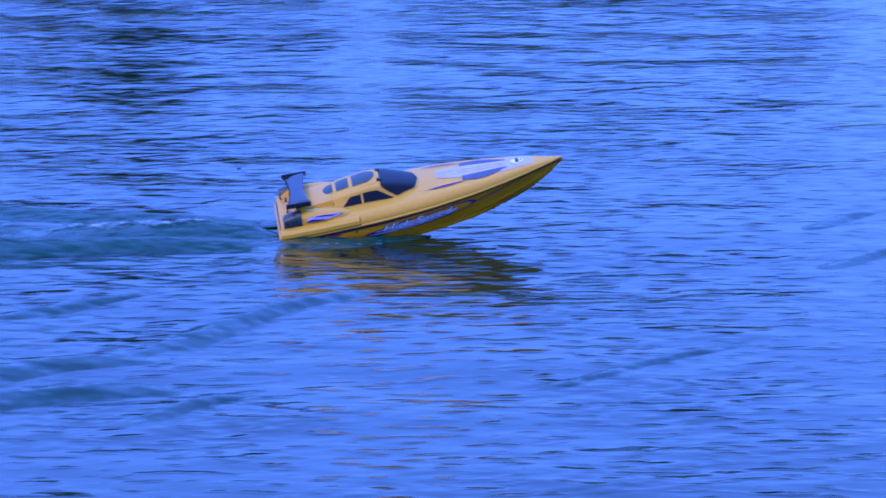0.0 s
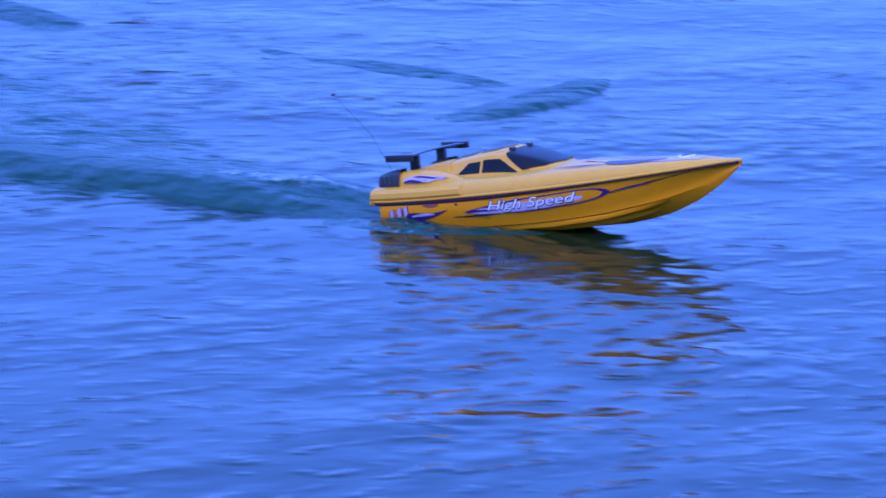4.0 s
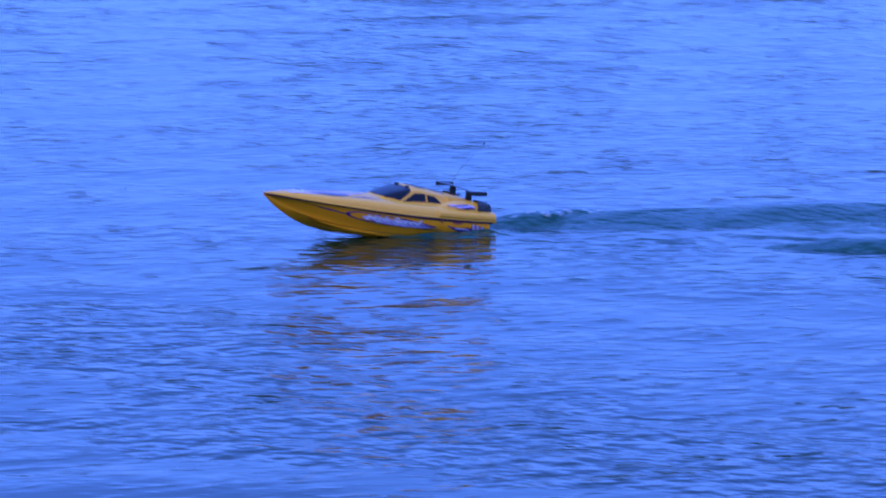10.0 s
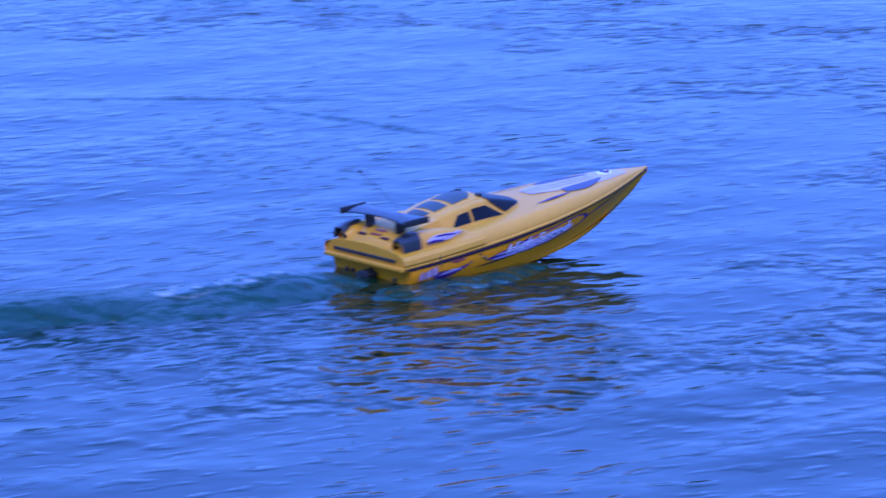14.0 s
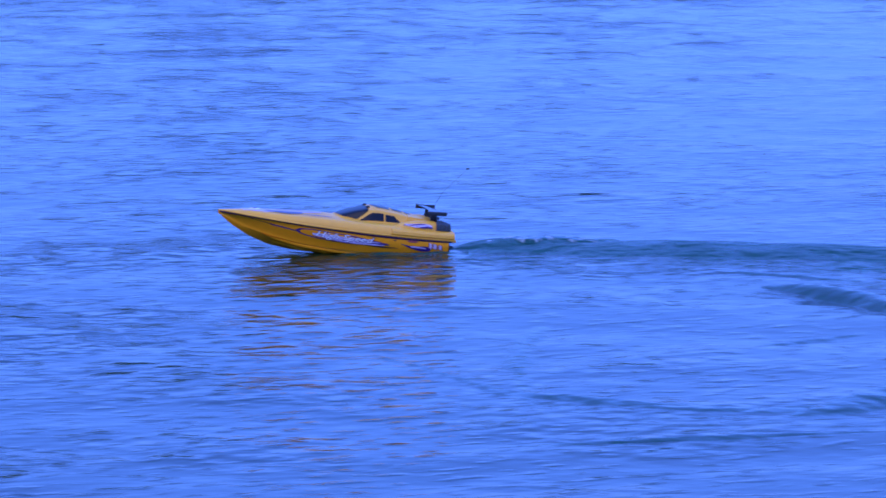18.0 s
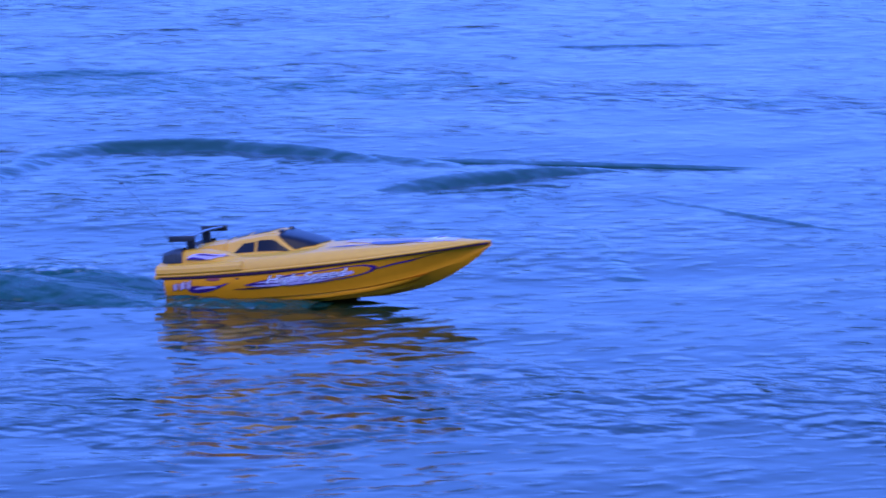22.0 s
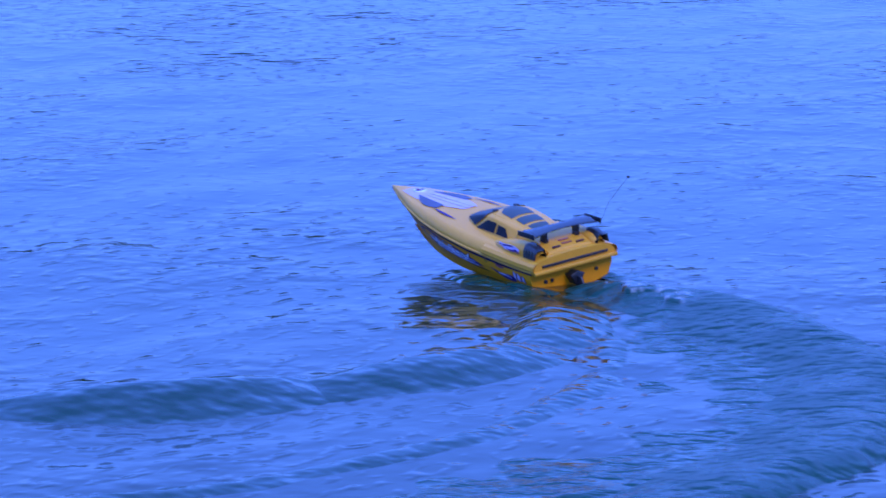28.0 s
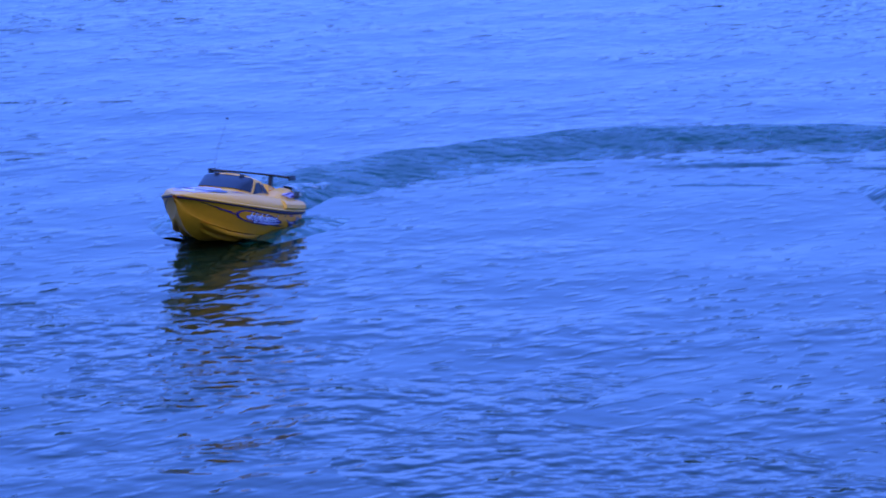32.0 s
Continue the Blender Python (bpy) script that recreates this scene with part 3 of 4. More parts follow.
def build_aft():
    # engine cover behind the cabin, stepping down to the stern
    prof = [(0.012, 0.022), (0.016, 0.030), (0.05, 0.044), (0.085, 0.050), (0.13, 0.056), (0.14, 0.03)]
    rows = []
    for y, drop in ((-0.066, 0.024), (-0.060, 0.004), (-0.03, 0.0), (0.03, 0.0), (0.060, 0.004), (0.066, 0.024)):
        rows.append([Vector((x, y, max(z - drop, 0.018))) - PIVOT for x, z in prof])
    cover = sharp(part("engine_cover", from_grid(rows), DECK, boat, "yellow stern cover"), 40)
    for hand in (1, -1):
        # rounded quarter housings with black louvred vents
        rows = []
        for x, h, w in ((0.012, 0.030, 0.012), (0.03, 0.041, 0.018), (0.07, 0.045, 0.021), (0.11, 0.043, 0.022), (0.15, 0.036, 0.020), (0.178, 0.026, 0.012)):
            yc = 0.082
            rows.append([Vector((x, hand * (yc + w * c * 1.15), 0.016 + (h - 0.016) * s)) - PIVOT for c, s in ((1, 0), (0.95, 0.45), (0.7, 0.85), (0.3, 1), (-0.3, 1), (-0.9, 0.8), (-1, 0))])
        housing = part("quarter_housing", from_grid(rows), DECK, boat, "yellow quarter housing with a purple decal")
        rows = []
        for x in np.linspace(0.008, 0.052, 6):
            h = table(x, [0.0, 0.03, 0.06], [0.036, 0.046, 0.049])
            rows.append([Vector((x, hand * y, z)) - PIVOT for y, z in ((0.1065, 0.018), (0.1055, 0.022 + 0.5 * (h - 0.022)), (0.098, h), (0.078, h + 0.001), (0.074, 0.018))])
        vent = part("air_vent", from_grid(rows), BLACK, housing, "black louvred air vent")
        for k in range(4):
            bm = box(0.012 + 0.010 * k, 0.015 + 0.010 * k, hand * 0.1065 - 0.0015, hand * 0.1065 + 0.0015, 0.022, 0.038, 0.0005)
            bmesh.ops.translate(bm, verts=bm.verts, vec=-PIVOT)
            part("louvre", bm, HATCH, vent)
        # flame decal on the housing
        def flame(x0, x1, wide, z0, rise, sway, mat, out, label):
            rows = []
            for x in np.linspace(x0, x1, 14):
                u = (x - x0) / (x1 - x0)
                w = wide * math.sin(math.pi * u ** 0.7) ** 0.8 + 0.0004
                zc = z0 + rise * u + sway * math.sin(6.3 * u)
                rows.append([Vector((x, hand * (out - 0.16 * max(0, x - 0.11) - 0.25 * max(0, z - 0.026)), z)) - PIVOT for z in (zc - w, zc, zc + w)])
            part("decal", from_grid(rows), mat, housing, label)
        flame(0.064, 0.148, 0.0050, 0.0300, 0.004, 0.0012, LILAC, 0.1085, "lilac flame decal")
        flame(0.062, 0.112, 0.0022, 0.0245, 0.005, 0.0020, PURPLE, 0.1095, "purple flame decal")
        flame(0.084, 0.154, 0.0013, 0.0350, -0.004, 0.0012, PURPLE, 0.1095, "thin purple flame")
        flame(0.100, 0.146, 0.0012, 0.0270, 0.003, -0.0010, WHITE, 0.1100, "white flame")
        # knob and mooring cleat on the stern cover
        ring = [Vector((0.05 + 0.006 * math.cos(a), hand * 0.042 + 0.006 * math.sin(a), 0.038)) - PIVOT for a in np.linspace(0, 6.283, 13)[:-1]]
        part("knob", block(ring, [p + Vector((-0.002, 0, 0.011)) for p in ring], 0.001), BLACK, cover, "black knob")
        bm = box(0.020, 0.024, hand * 0.034 - 0.011, hand * 0.034 + 0.011, 0.032, 0.036, 0.0005)
        bmesh.ops.translate(bm, verts=bm.verts, vec=-PIVOT)
        part("slot", bm, STRIPE, cover, "dark slot")
    for x, z in ((0.040, 0.0405), (0.028, 0.0355)):
        bm = box(x - 0.003, x + 0.003, -0.014, 0.014, z - 0.001, z + 0.0018, 0.0004)
        bmesh.ops.translate(bm, verts=bm.verts, vec=-PIVOT)
        part("marking", bm, RED, cover, "small red marking")


build_aft()


def build_wing():
    wing = []
    prof = [(0.078, 0.0), (0.072, 0.0035), (0.050, 0.0045), (0.028, 0.002), (0.020, 0.0), (0.030, -0.002), (0.055, -0.003), (0.072, -0.002)]
    rows = []
    for y in (-0.096, -0.094, -0.087, -0.075, -0.06, -0.03, 0, 0.03, 0.06, 0.075, 0.087, 0.094, 0.096):
        u = abs(y) / 0.096
        f = (0.60 + 0.40 * u ** 2) * (1.0 if u < 0.95 else (0.85 if u < 0.985 else 0.5))
        rows.append([Vector((0.050 + (x - 0.048) * f, y, 0.0715 - 0.003 * u ** 2 + z * f + 0.11 * (x - 0.048) * f)) - PIVOT for x, z in prof])
    bm = from_grid(rows, closed=True)
    bm.verts.ensure_lookup_table()
    k = len(prof)
    bm.faces.new([bm.verts[i] for i in range(k)])
    bm.faces.new([bm.verts[len(bm.verts) - 1 - i] for i in range(k)])
    wing = part("rear_wing", bm, WING, boat, "black rear wing on two posts")
    for hand in (1, -1):
        bm = box(0.042, 0.060, hand * 0.046 - 0.004, hand * 0.046 + 0.004, 0.040, 0.0695, 0.001)
        bmesh.ops.translate(bm, verts=bm.verts, vec=-PIVOT)
        part("wing_post", bm, BLACK, wing, "black post")
        bm = box(0.021, 0.080, hand * 0.0965 - 0.0012, hand * 0.0965 + 0.0012, 0.0630, 0.0755, 0.001)
        bmesh.ops.translate(bm, verts=bm.verts, vec=-PIVOT)
        part("end_plate", bm, BLACK, wing, "black end plate")
    # whip aerial with a bead at its tip, raked aft
    base = Vector((0.045, -0.100, 0.030))
    tip = base + Vector((-0.118, -0.004, 0.164))
    aerial = part("aerial", tube([base - PIVOT, (base + tip) / 2 + Vector((0.012, 0, 0.006)) - PIVOT, tip - PIVOT], 0.00045, 6), BLACK, boat, "thin black whip aerial")
    bm = bmesh.new()
    bmesh.ops.create_icosphere(bm, subdivisions=2, radius=0.0035)
    bmesh.ops.scale(bm, vec=(1.5, 0.8, 0.8), verts=bm.verts)
    bmesh.ops.translate(bm, vec=tip - PIVOT, verts=bm.verts)
    part("aerial_bead", bm, BLACK, aerial, "black bead")


build_wing()


def build_stern_gear():
    # rudder, its bracket, propeller and the cooling outlets on the transom
    blade = [Vector((x, -0.0025, z)) - PIVOT for x, z in ((-0.004, -0.038), (-0.004, -0.075), (-0.012, -0.128), (-0.040, -0.120), (-0.036, -0.060), (-0.022, -0.038))]
    rudder = part("rudder", block(blade, [p + Vector((0, 0.005, 0)) for p in blade], 0.0008), BLACK, hull, "black rudder")
    tri = [Vector((0.014, y, z)) - PIVOT for y, z in ((-0.020, -0.034), (0.0, -0.026), (0.020, -0.034), (0.006, -0.058), (-0.006, -0.058))]
    part("rudder_bracket", block(tri, [p + Vector((-0.024, 0, 0)) for p in tri], 0.0012), BLACK, rudder)
    part("shaft", tube([Vector((0.06, 0, -0.094)) - PIVOT, Vector((-0.018, 0, -0.112)) - PIVOT], 0.003, 8), STEEL, hull)
    bm = bmesh.new()
    for k in range(3):
        a = k * 2.094
        u = Vector((0, math.cos(a), math.sin(a)))
        w = Vector((0.25, -math.sin(a), math.cos(a))).normalized()
        c = Vector((-0.016, 0, -0.112)) - PIVOT
        bm.faces.new([bm.verts.new(p) for p in (c, c + u * 0.010 + w * 0.006, c + u * 0.017, c + u * 0.010 - w * 0.006)])
    part("propeller", bm, STEEL, hull)
    for y in (-0.070, 0.058, 0.076):
        ring = [Vector((0.014, y + 0.0045 * math.cos(a), -0.040 + 0.0045 * math.sin(a))) - PIVOT for a in np.linspace(0, 6.283, 11)[:-1]]
        part("outlet", block(ring, [p + Vector((-0.005, 0, 0)) for p in ring], 0.0006), BLACK, hull, "dark round outlet")


build_stern_gear()


# decals on the hull's sides
def on_hull(name, outline, mat, hand, label, out=0.0009, steps=14):
    """A decal from its upper and lower edge: outline(s) gives x, lower f, upper f for s from 0 to 1."""
    rows = []
    for i in range(steps + 1):
        x, lo, hi = outline(i / steps)
        rows.append([on_side(x, lo + (hi - lo) * k / 2, hand, out) for k in range(3)])
    return part(name, from_grid(rows), mat, hull, label)


def lettering(text, x0, x1, f0, f1, mat, hand, label, out, bold=0.0):
    """Raised letters that follow the hull's side, reading from the left as one faces that side."""
    cu = bpy.data.curves.new("lettering", "FONT")
    cu.body, cu.shear, cu.resolution_u, cu.offset = text, 0.35, 3, bold
    tmp = new("tmp", cu)
    me = bpy.data.meshes.new_from_object(tmp.evaluated_get(bpy.context.evaluated_depsgraph_get()))
    bpy.data.objects.remove(tmp)
    pts = [v.co.copy() for v in me.vertices]
    ax, bx = min(p.x for p in pts), max(p.x for p in pts)
    ay, by = min(p.y for p in pts), max(p.y for p in pts)
    for v, p in zip(me.vertices, pts):
        u = (p.x - ax) / (bx - ax)
        x = x0 + (x1 - x0) * (u if hand < 0 else 1 - u)
        v.co = on_side(x, f0 + (f1 - f0) * (p.y - ay) / (by - ay), hand, out)
    me.materials.clear()
    me.materials.append(mat)
    ob = new("lettering", me)
    ob.parent = hull
    return tagged(ob, label)


def ring_edge(s, x0, x1, grow):
    """The long hull decal: pointed aft, rounded forward."""
    x = x0 + (x1 - x0) * s
    mid = 0.50 + 0.17 * (x - 0.19) / 0.277
    half = grow * 0.235 * min(1.0, (s * 2.6)) ** 0.75 * max(0.0, 1 - max(0.0, (s - 0.72) / 0.28) ** 2.4) ** 0.5
    return x, mid - half, mid + half


for hand in (1, -1):
    S = lambda s, a, b: a + (b - a) * s
    on_hull("decal", lambda s: ring_edge(s, 0.188, 0.470, 1.0), PURPLE, hand, "long purple ring", 0.0007, 30)
    on_hull("decal", lambda s: ring_edge(s, 0.222, 0.4575, 0.80), YELLOW, hand, "yellow field of the ring", 0.0010, 30)
    on_hull("decal", lambda s: (S(s, 0.205, 0.420), 0.44 + 0.13 * s - 0.12 * math.sin(math.pi * s) ** 0.6, 0.50 + 0.15 * s + 0.11 * math.sin(math.pi * s) ** 0.6 + 0.02 * math.sin(19 * s)), LILAC, hand, "pale lilac flame", 0.0013, 24)
    on_hull("decal", lambda s: (S(s, 0.196, 0.262), 0.46 + 0.02 * s, 0.55 + 0.01 * s - 0.06 * s * s), PURPLE, hand, "purple point", 0.0015, 8)
    on_hull("decal", lambda s: (S(s, 0.165, 0.262), 0.33 + 0.02 * s - 0.03 * math.sin(math.pi * s), 0.35 + 0.02 * s + 0.02 * math.sin(math.pi * s)), STRIPE, hand, "thin purple flash", 0.0012)
    on_hull("decal", lambda s: (S(s, 0.463, 0.625), 0.58 + 0.32 * s - 0.02 * math.sin(math.pi * s), 0.61 + 0.30 * s + 0.03 * abs(math.sin(math.pi * s * 3)) * (1 - s)), STRIPE, hand, "thin dark flash", 0.0010, 24)
    on_hull("decal", lambda s: (S(s, 0.470, 0.540), 0.60 + 0.08 * s, 0.63 + 0.10 * s + 0.04 * math.sin(math.pi * s)), PURPLE, hand, "short purple flash", 0.0011)
    # stern group: purple swoosh, white bars, dull red oval
    on_hull("decal", lambda s: (S(s, 0.066, 0.158), 0.34 + 0.30 * s * s - 0.13 * math.sin(math.pi * s ** 0.6), 0.44 + 0.21 * s * s + 0.16 * math.sin(math.pi * s ** 0.45) ** 2 * (1 - s)), PURPLE, hand, "purple stern swoosh", 0.0009, 18)
    on_hull("decal", lambda s: (S(s, 0.080, 0.128), 0.40 + 0.06 * s, 0.45 + 0.07 * s + 0.05 * math.sin(math.pi * s)), LILAC, hand, "lilac streak", 0.0012, 10)
    on_hull("decal", lambda s: (S(s, 0.106, 0.140), 0.83 - 0.07 * math.sin(math.pi * s) ** 0.5, 0.83 + 0.07 * math.sin(math.pi * s) ** 0.5), RED, hand, "dull red oval", 0.0009, 12)
    on_hull("decal", lambda s: (S(s, 0.172, 0.179), 0.80 - 0.04 * math.sin(math.pi * s) ** 0.5, 0.80 + 0.04 * math.sin(math.pi * s) ** 0.5), STRIPE, hand, "small dark dot", 0.0009, 6)
    for k in range(3):
        def bar(s, k=k, e=0.0):
            return S(s, 0.034 + 0.0150 * k - e, 0.042 + 0.0150 * k + 0.002 * (k == 1) + e), 0.36 + 0.03 * k + 0.10 * s - 3 * e, 0.64 + 0.05 * k + 0.12 * s + 3 * e
        on_hull("decal", lambda s: bar(s, e=0.002), PURPLE, hand, "purple edge of a bar", 0.0011, 3)
        on_hull("decal", lambda s: bar(s), WHITE, hand, "white bar", 0.0014, 3)
    lettering("High Speed", 0.236, 0.412, 0.36, 0.84, PURPLE, hand, "purple edge of the lettering", 0.0017, 0.035)
    lettering("High Speed", 0.238, 0.410, 0.40, 0.82, PAPER, hand, "white slanted lettering", 0.0021, 0.008)


# decals and fittings on the foredeck
def on_deck(name, outline, mat, label, out=0.0009, steps=12, cols=6):
    rows = []
    for i in range(steps + 1):
        x, a, b = outline(i / steps)
        row = []
        for k in range(cols + 1):
            y = a + (b - a) * k / cols
            row.append(Vector((x, y, deck_height(x, y) + out)) - PIVOT)
        rows.append(row)
    return part(name, from_grid(rows), mat, boat, label)


def deck_height(x, y):
    pts = [deck_point(x, v) for v in np.linspace(0.2, 1, 33)]
    ys = [p[0] for p in pts][::-1]
    zs = [p[1] for p in pts][::-1]
    return float(np.interp(abs(y), ys, zs))


on_deck("foredeck_decal", lambda s: (0.385 + 0.235 * s, -sheer_y(0.385 + 0.235 * s) * (0.66 - 0.48 * (1 - s) ** 2), sheer_y(0.385 + 0.235 * s) * (0.66 - 0.48 * (1 - s) ** 2)), WHITE, "white and lilac foredeck decal")
for hand in (1, -1):
    on_deck("foredeck_panel", lambda s, h=hand: (0.445 + 0.110 * s, h * (0.020 + 0.012 * (1 - s)), h * (0.024 + 0.034 * math.sin(math.pi * min(1, 0.30 + s * 0.70)))), PANEL, "navy blue deck panel", 0.0016)
    on_deck("foredeck_flash", lambda s, h=hand: (0.350 + 0.105 * s, h * (0.070 - 0.014 * s), h * (0.070 - 0.014 * s + 0.007 * math.sin(math.pi * s))), PURPLE, "thin purple flash", 0.0018)
    on_deck("foredeck_flash", lambda s, h=hand: (0.385 + 0.160 * s, h * (0.006 - 0.004 * s), h * (0.010 + 0.002 * math.sin(math.pi * s))), LILAC, "lilac centre flash", 0.0018)
# round badge near the bow: a white disc with a navy bar and a small red dot
ring = [Vector((0.582 + 0.016 * math.cos(a), 0.015 * math.sin(a), deck_height(0.582, 0.0) - 0.001)) - PIVOT for a in np.linspace(0, 6.283, 19)[:-1]]
badge = part("bow_badge", block(ring, [p + Vector((0, 0, 0.004)) for p in ring], 0.0010), PAPER, boat, "raised white round badge")
base = deck_height(0.582, 0.0) + 0.0030
for name, mat, x0, x1, y0, y1 in (("badge_bar", PURPLE, 0.578, 0.586, -0.011, 0.011), ("badge_dot", RED, 0.590, 0.594, -0.003, 0.003)):
    bm = box(x0, x1, y0, y1, base, base + 0.0012)
    bmesh.ops.translate(bm, verts=bm.verts, vec=-PIVOT)
    part(name, bm, mat, badge)


def trim_size():
    """The hull's true proportions: shorter aft of the bow, and lower, about the sheer line."""
    bow, sheer = LENGTH - PIVOT.x, -0.012 - PIVOT.z
    about = Matrix.Translation((bow, 0, sheer))
    fit = about @ Matrix.Diagonal((0.972, 0.975, 0.94, 1)) @ about.inverted()
    for ob in boat.children_recursive:
        ob.data.transform(fit)


trim_size()


# ---------------------------------------------------------------- how the boat runs
# seconds, x, y, z of the waterline point, lean, trim, heading (degrees)
RUN = [
    (0.0, 2.948, 8.766, 0.009, 14.0, 9.5, -16.0),
    (0.3, 3.467, 8.776, 0.001, 5.0, 6.8, -16.3),
    (0.6, 3.949, 8.684, -0.002, 4.0, 6.6, -24.5),
    (1.0, 4.507, 8.432, -0.004, 10.1, 5.9, -48.4),
    (1.5, 5.030, 7.925, -0.004, 7.1, 6.1, -67.3),
    (2.0, 5.320, 7.299, -0.004, 11.8, 6.5, -84.1),
    (2.5, 5.340, 6.636, -0.004, 4.3, 6.2, -106.7),
    (3.0, 5.183, 5.997, -0.004, 1.2, 6.4, -111.5),
    (3.3, 5.060, 5.608, -0.004, 0.3, 6.1, -109.6),
    (3.6, 4.983, 5.195, -0.004, -0.4, 6.0, -99.2),
    (4.0, 5.070, 4.623, -0.004, -1.4, 7.0, -77.7),
    (4.2, 5.149, 4.331, -0.004, -0.3, 7.5, -70.5),
    (4.5, 5.336, 3.906, -0.004, 0.8, 7.3, -58.1),
    (4.9, 5.767, 3.456, -0.004, 0.4, 5.6, -35.9),
    (5.3, 6.338, 3.196, -0.004, 0.2, 5.1, -14.3),
    (5.7, 6.966, 3.144, -0.004, -2.0, 5.1, 4.1),
    (6.1, 7.568, 3.271, -0.001, -4.5, 5.4, 20.2),
    (6.5, 8.113, 3.560, 0.002, -7.0, 5.2, 35.8),
    (7.0, 8.685, 4.139, 0.002, -9.5, 5.0, 57.1),
    (7.5, 9.043, 4.913, -0.001, -10.4, 5.1, 85.2),
    (8.0, 9.123, 5.772, -0.004, -5.2, 3.5, 99.5),
    (8.5, 8.852, 6.602, -0.004, -1.8, 4.9, 118.8),
    (9.0, 8.445, 7.312, -0.004, -2.0, 5.3, 133.2),
    (9.5, 7.950, 7.933, -0.004, -0.4, 2.9, 134.0),
    (10.0, 7.278, 8.334, -0.004, -3.4, 5.2, 168.5),
    (10.5, 6.488, 8.299, -0.004, -1.4, 6.0, 193.2),
    (11.0, 5.756, 7.981, -0.004, -1.5, 6.1, 211.6),
    (11.5, 5.156, 7.446, -0.004, -4.2, 5.0, 231.5),
    (12.0, 4.767, 6.705, -0.004, -1.6, 5.7, 254.2),
    (12.5, 4.645, 5.871, -0.004, -0.1, 8.1, 275.0),
    (13.0, 4.824, 5.054, -0.004, -2.8, 6.5, 299.3),
    (13.5, 5.322, 4.387, -0.004, -0.6, 5.4, 314.4),
    (14.0, 6.018, 3.977, -0.004, 0.1, 5.2, 341.8),
    (14.4, 6.652, 3.898, -0.004, 0.2, 5.2, 362.7),
    (14.8, 7.276, 4.032, -0.004, -2.0, 5.1, 381.0),
    (15.2, 7.815, 4.333, -0.001, -4.0, 5.2, 397.8),
    (15.5, 8.144, 4.652, 0.002, -6.0, 5.1, 410.1),
    (16.0, 8.567, 5.337, 0.002, -8.0, 5.8, 430.0),
    (16.7, 8.768, 6.470, -0.001, -5.0, 6.2, 461.5),
    (17.0, 8.678, 6.949, -0.004, -3.2, 6.1, 470.9),
    (17.4, 8.464, 7.541, -0.004, -1.8, 6.2, 481.4),
    (18.0, 7.977, 8.330, -0.004, -0.5, 4.2, 506.0),
    (18.7, 7.157, 8.996, -0.004, -1.8, 7.2, 535.8),
    (19.0, 6.733, 9.037, -0.004, -2.2, 6.6, 546.1),
    (19.4, 6.186, 8.933, -0.004, -2.5, 7.1, 564.6),
    (20.0, 5.523, 8.467, -0.004, -4.0, 4.7, 592.1),
    (20.7, 5.143, 7.591, -0.004, 0.3, 8.0, 617.5),
    (21.0, 5.117, 7.164, -0.004, 0.4, 8.2, 630.9),
    (21.4, 5.204, 6.591, -0.004, 0.4, 7.4, 639.5),
    (22.0, 5.554, 5.789, -0.004, -1.8, 4.1, 656.9),
    (22.7, 6.093, 4.932, -0.004, 3.5, 8.2, 646.9),
    (23.0, 6.211, 4.503, -0.004, 6.0, 7.0, 639.3),
    (23.4, 6.286, 3.909, -0.004, 4.9, 8.2, 627.2),
    (24.0, 6.191, 3.014, -0.004, 6.5, 5.2, 612.7),
    (24.7, 5.933, 1.979, -0.004, 1.1, 7.6, 615.1),
    (25.0, 5.861, 1.519, -0.004, -0.9, 7.6, 627.3),
    (25.5, 5.896, 0.740, -0.004, 0.1, 6.9, 640.8),
    (26.0, 6.206, 0.020, -0.004, 0.1, 5.4, 664.3),
    (26.4, 6.648, -0.426, -0.004, 0.1, 5.1, 684.4),
    (26.8, 7.215, -0.700, -0.004, -0.0, 5.1, 703.9),
    (27.2, 7.839, -0.775, -0.004, -3.0, 5.2, 722.6),
    (27.5, 8.288, -0.701, -0.001, -4.0, 5.6, 735.6),
    (27.8, 8.711, -0.537, 0.002, -5.2, 5.9, 746.5),
    (28.0, 8.979, -0.374, 0.002, -7.2, 5.3, 755.8),
    (28.4, 9.458, 0.038, 0.002, -7.3, 6.0, 769.2),
    (28.7, 9.749, 0.430, -0.001, -5.5, 6.2, 787.2),
    (29.0, 9.943, 0.875, -0.004, -2.8, 4.7, 798.1),
    (29.3, 10.030, 1.339, -0.004, -1.0, 4.1, 806.6),
    (29.6, 10.038, 1.808, -0.004, -1.3, 5.5, 817.4),
    (30.0, 9.925, 2.418, -0.004, -3.0, 5.9, 832.5),
    (30.5, 9.768, 3.180, -0.004, -1.1, 4.7, 823.8),
    (31.0, 9.328, 3.808, -0.004, -3.1, 6.7, 870.3),
    (31.4, 8.757, 4.032, -0.004, -2.3, 8.8, 888.3),
    (31.7, 8.299, 4.075, -0.004, -2.1, 7.5, 901.8),
    (32.0, 7.842, 4.023, -0.004, -3.6, 6.6, 911.6),
]


def sunk(t):
    """How much deeper the hull sits than its first estimate; speeding away from the camera it rides high on its step."""
    return float(np.interp(t, [0, 5.8, 6.2, 7.3, 7.8, 14.9, 15.3, 16.4, 17.0, 27.0, 27.4, 28.4, 29.0], [0.007, 0.007, -0.004, -0.004, 0.007, 0.007, -0.004, -0.004, 0.007, 0.007, -0.004, -0.004, 0.007]))


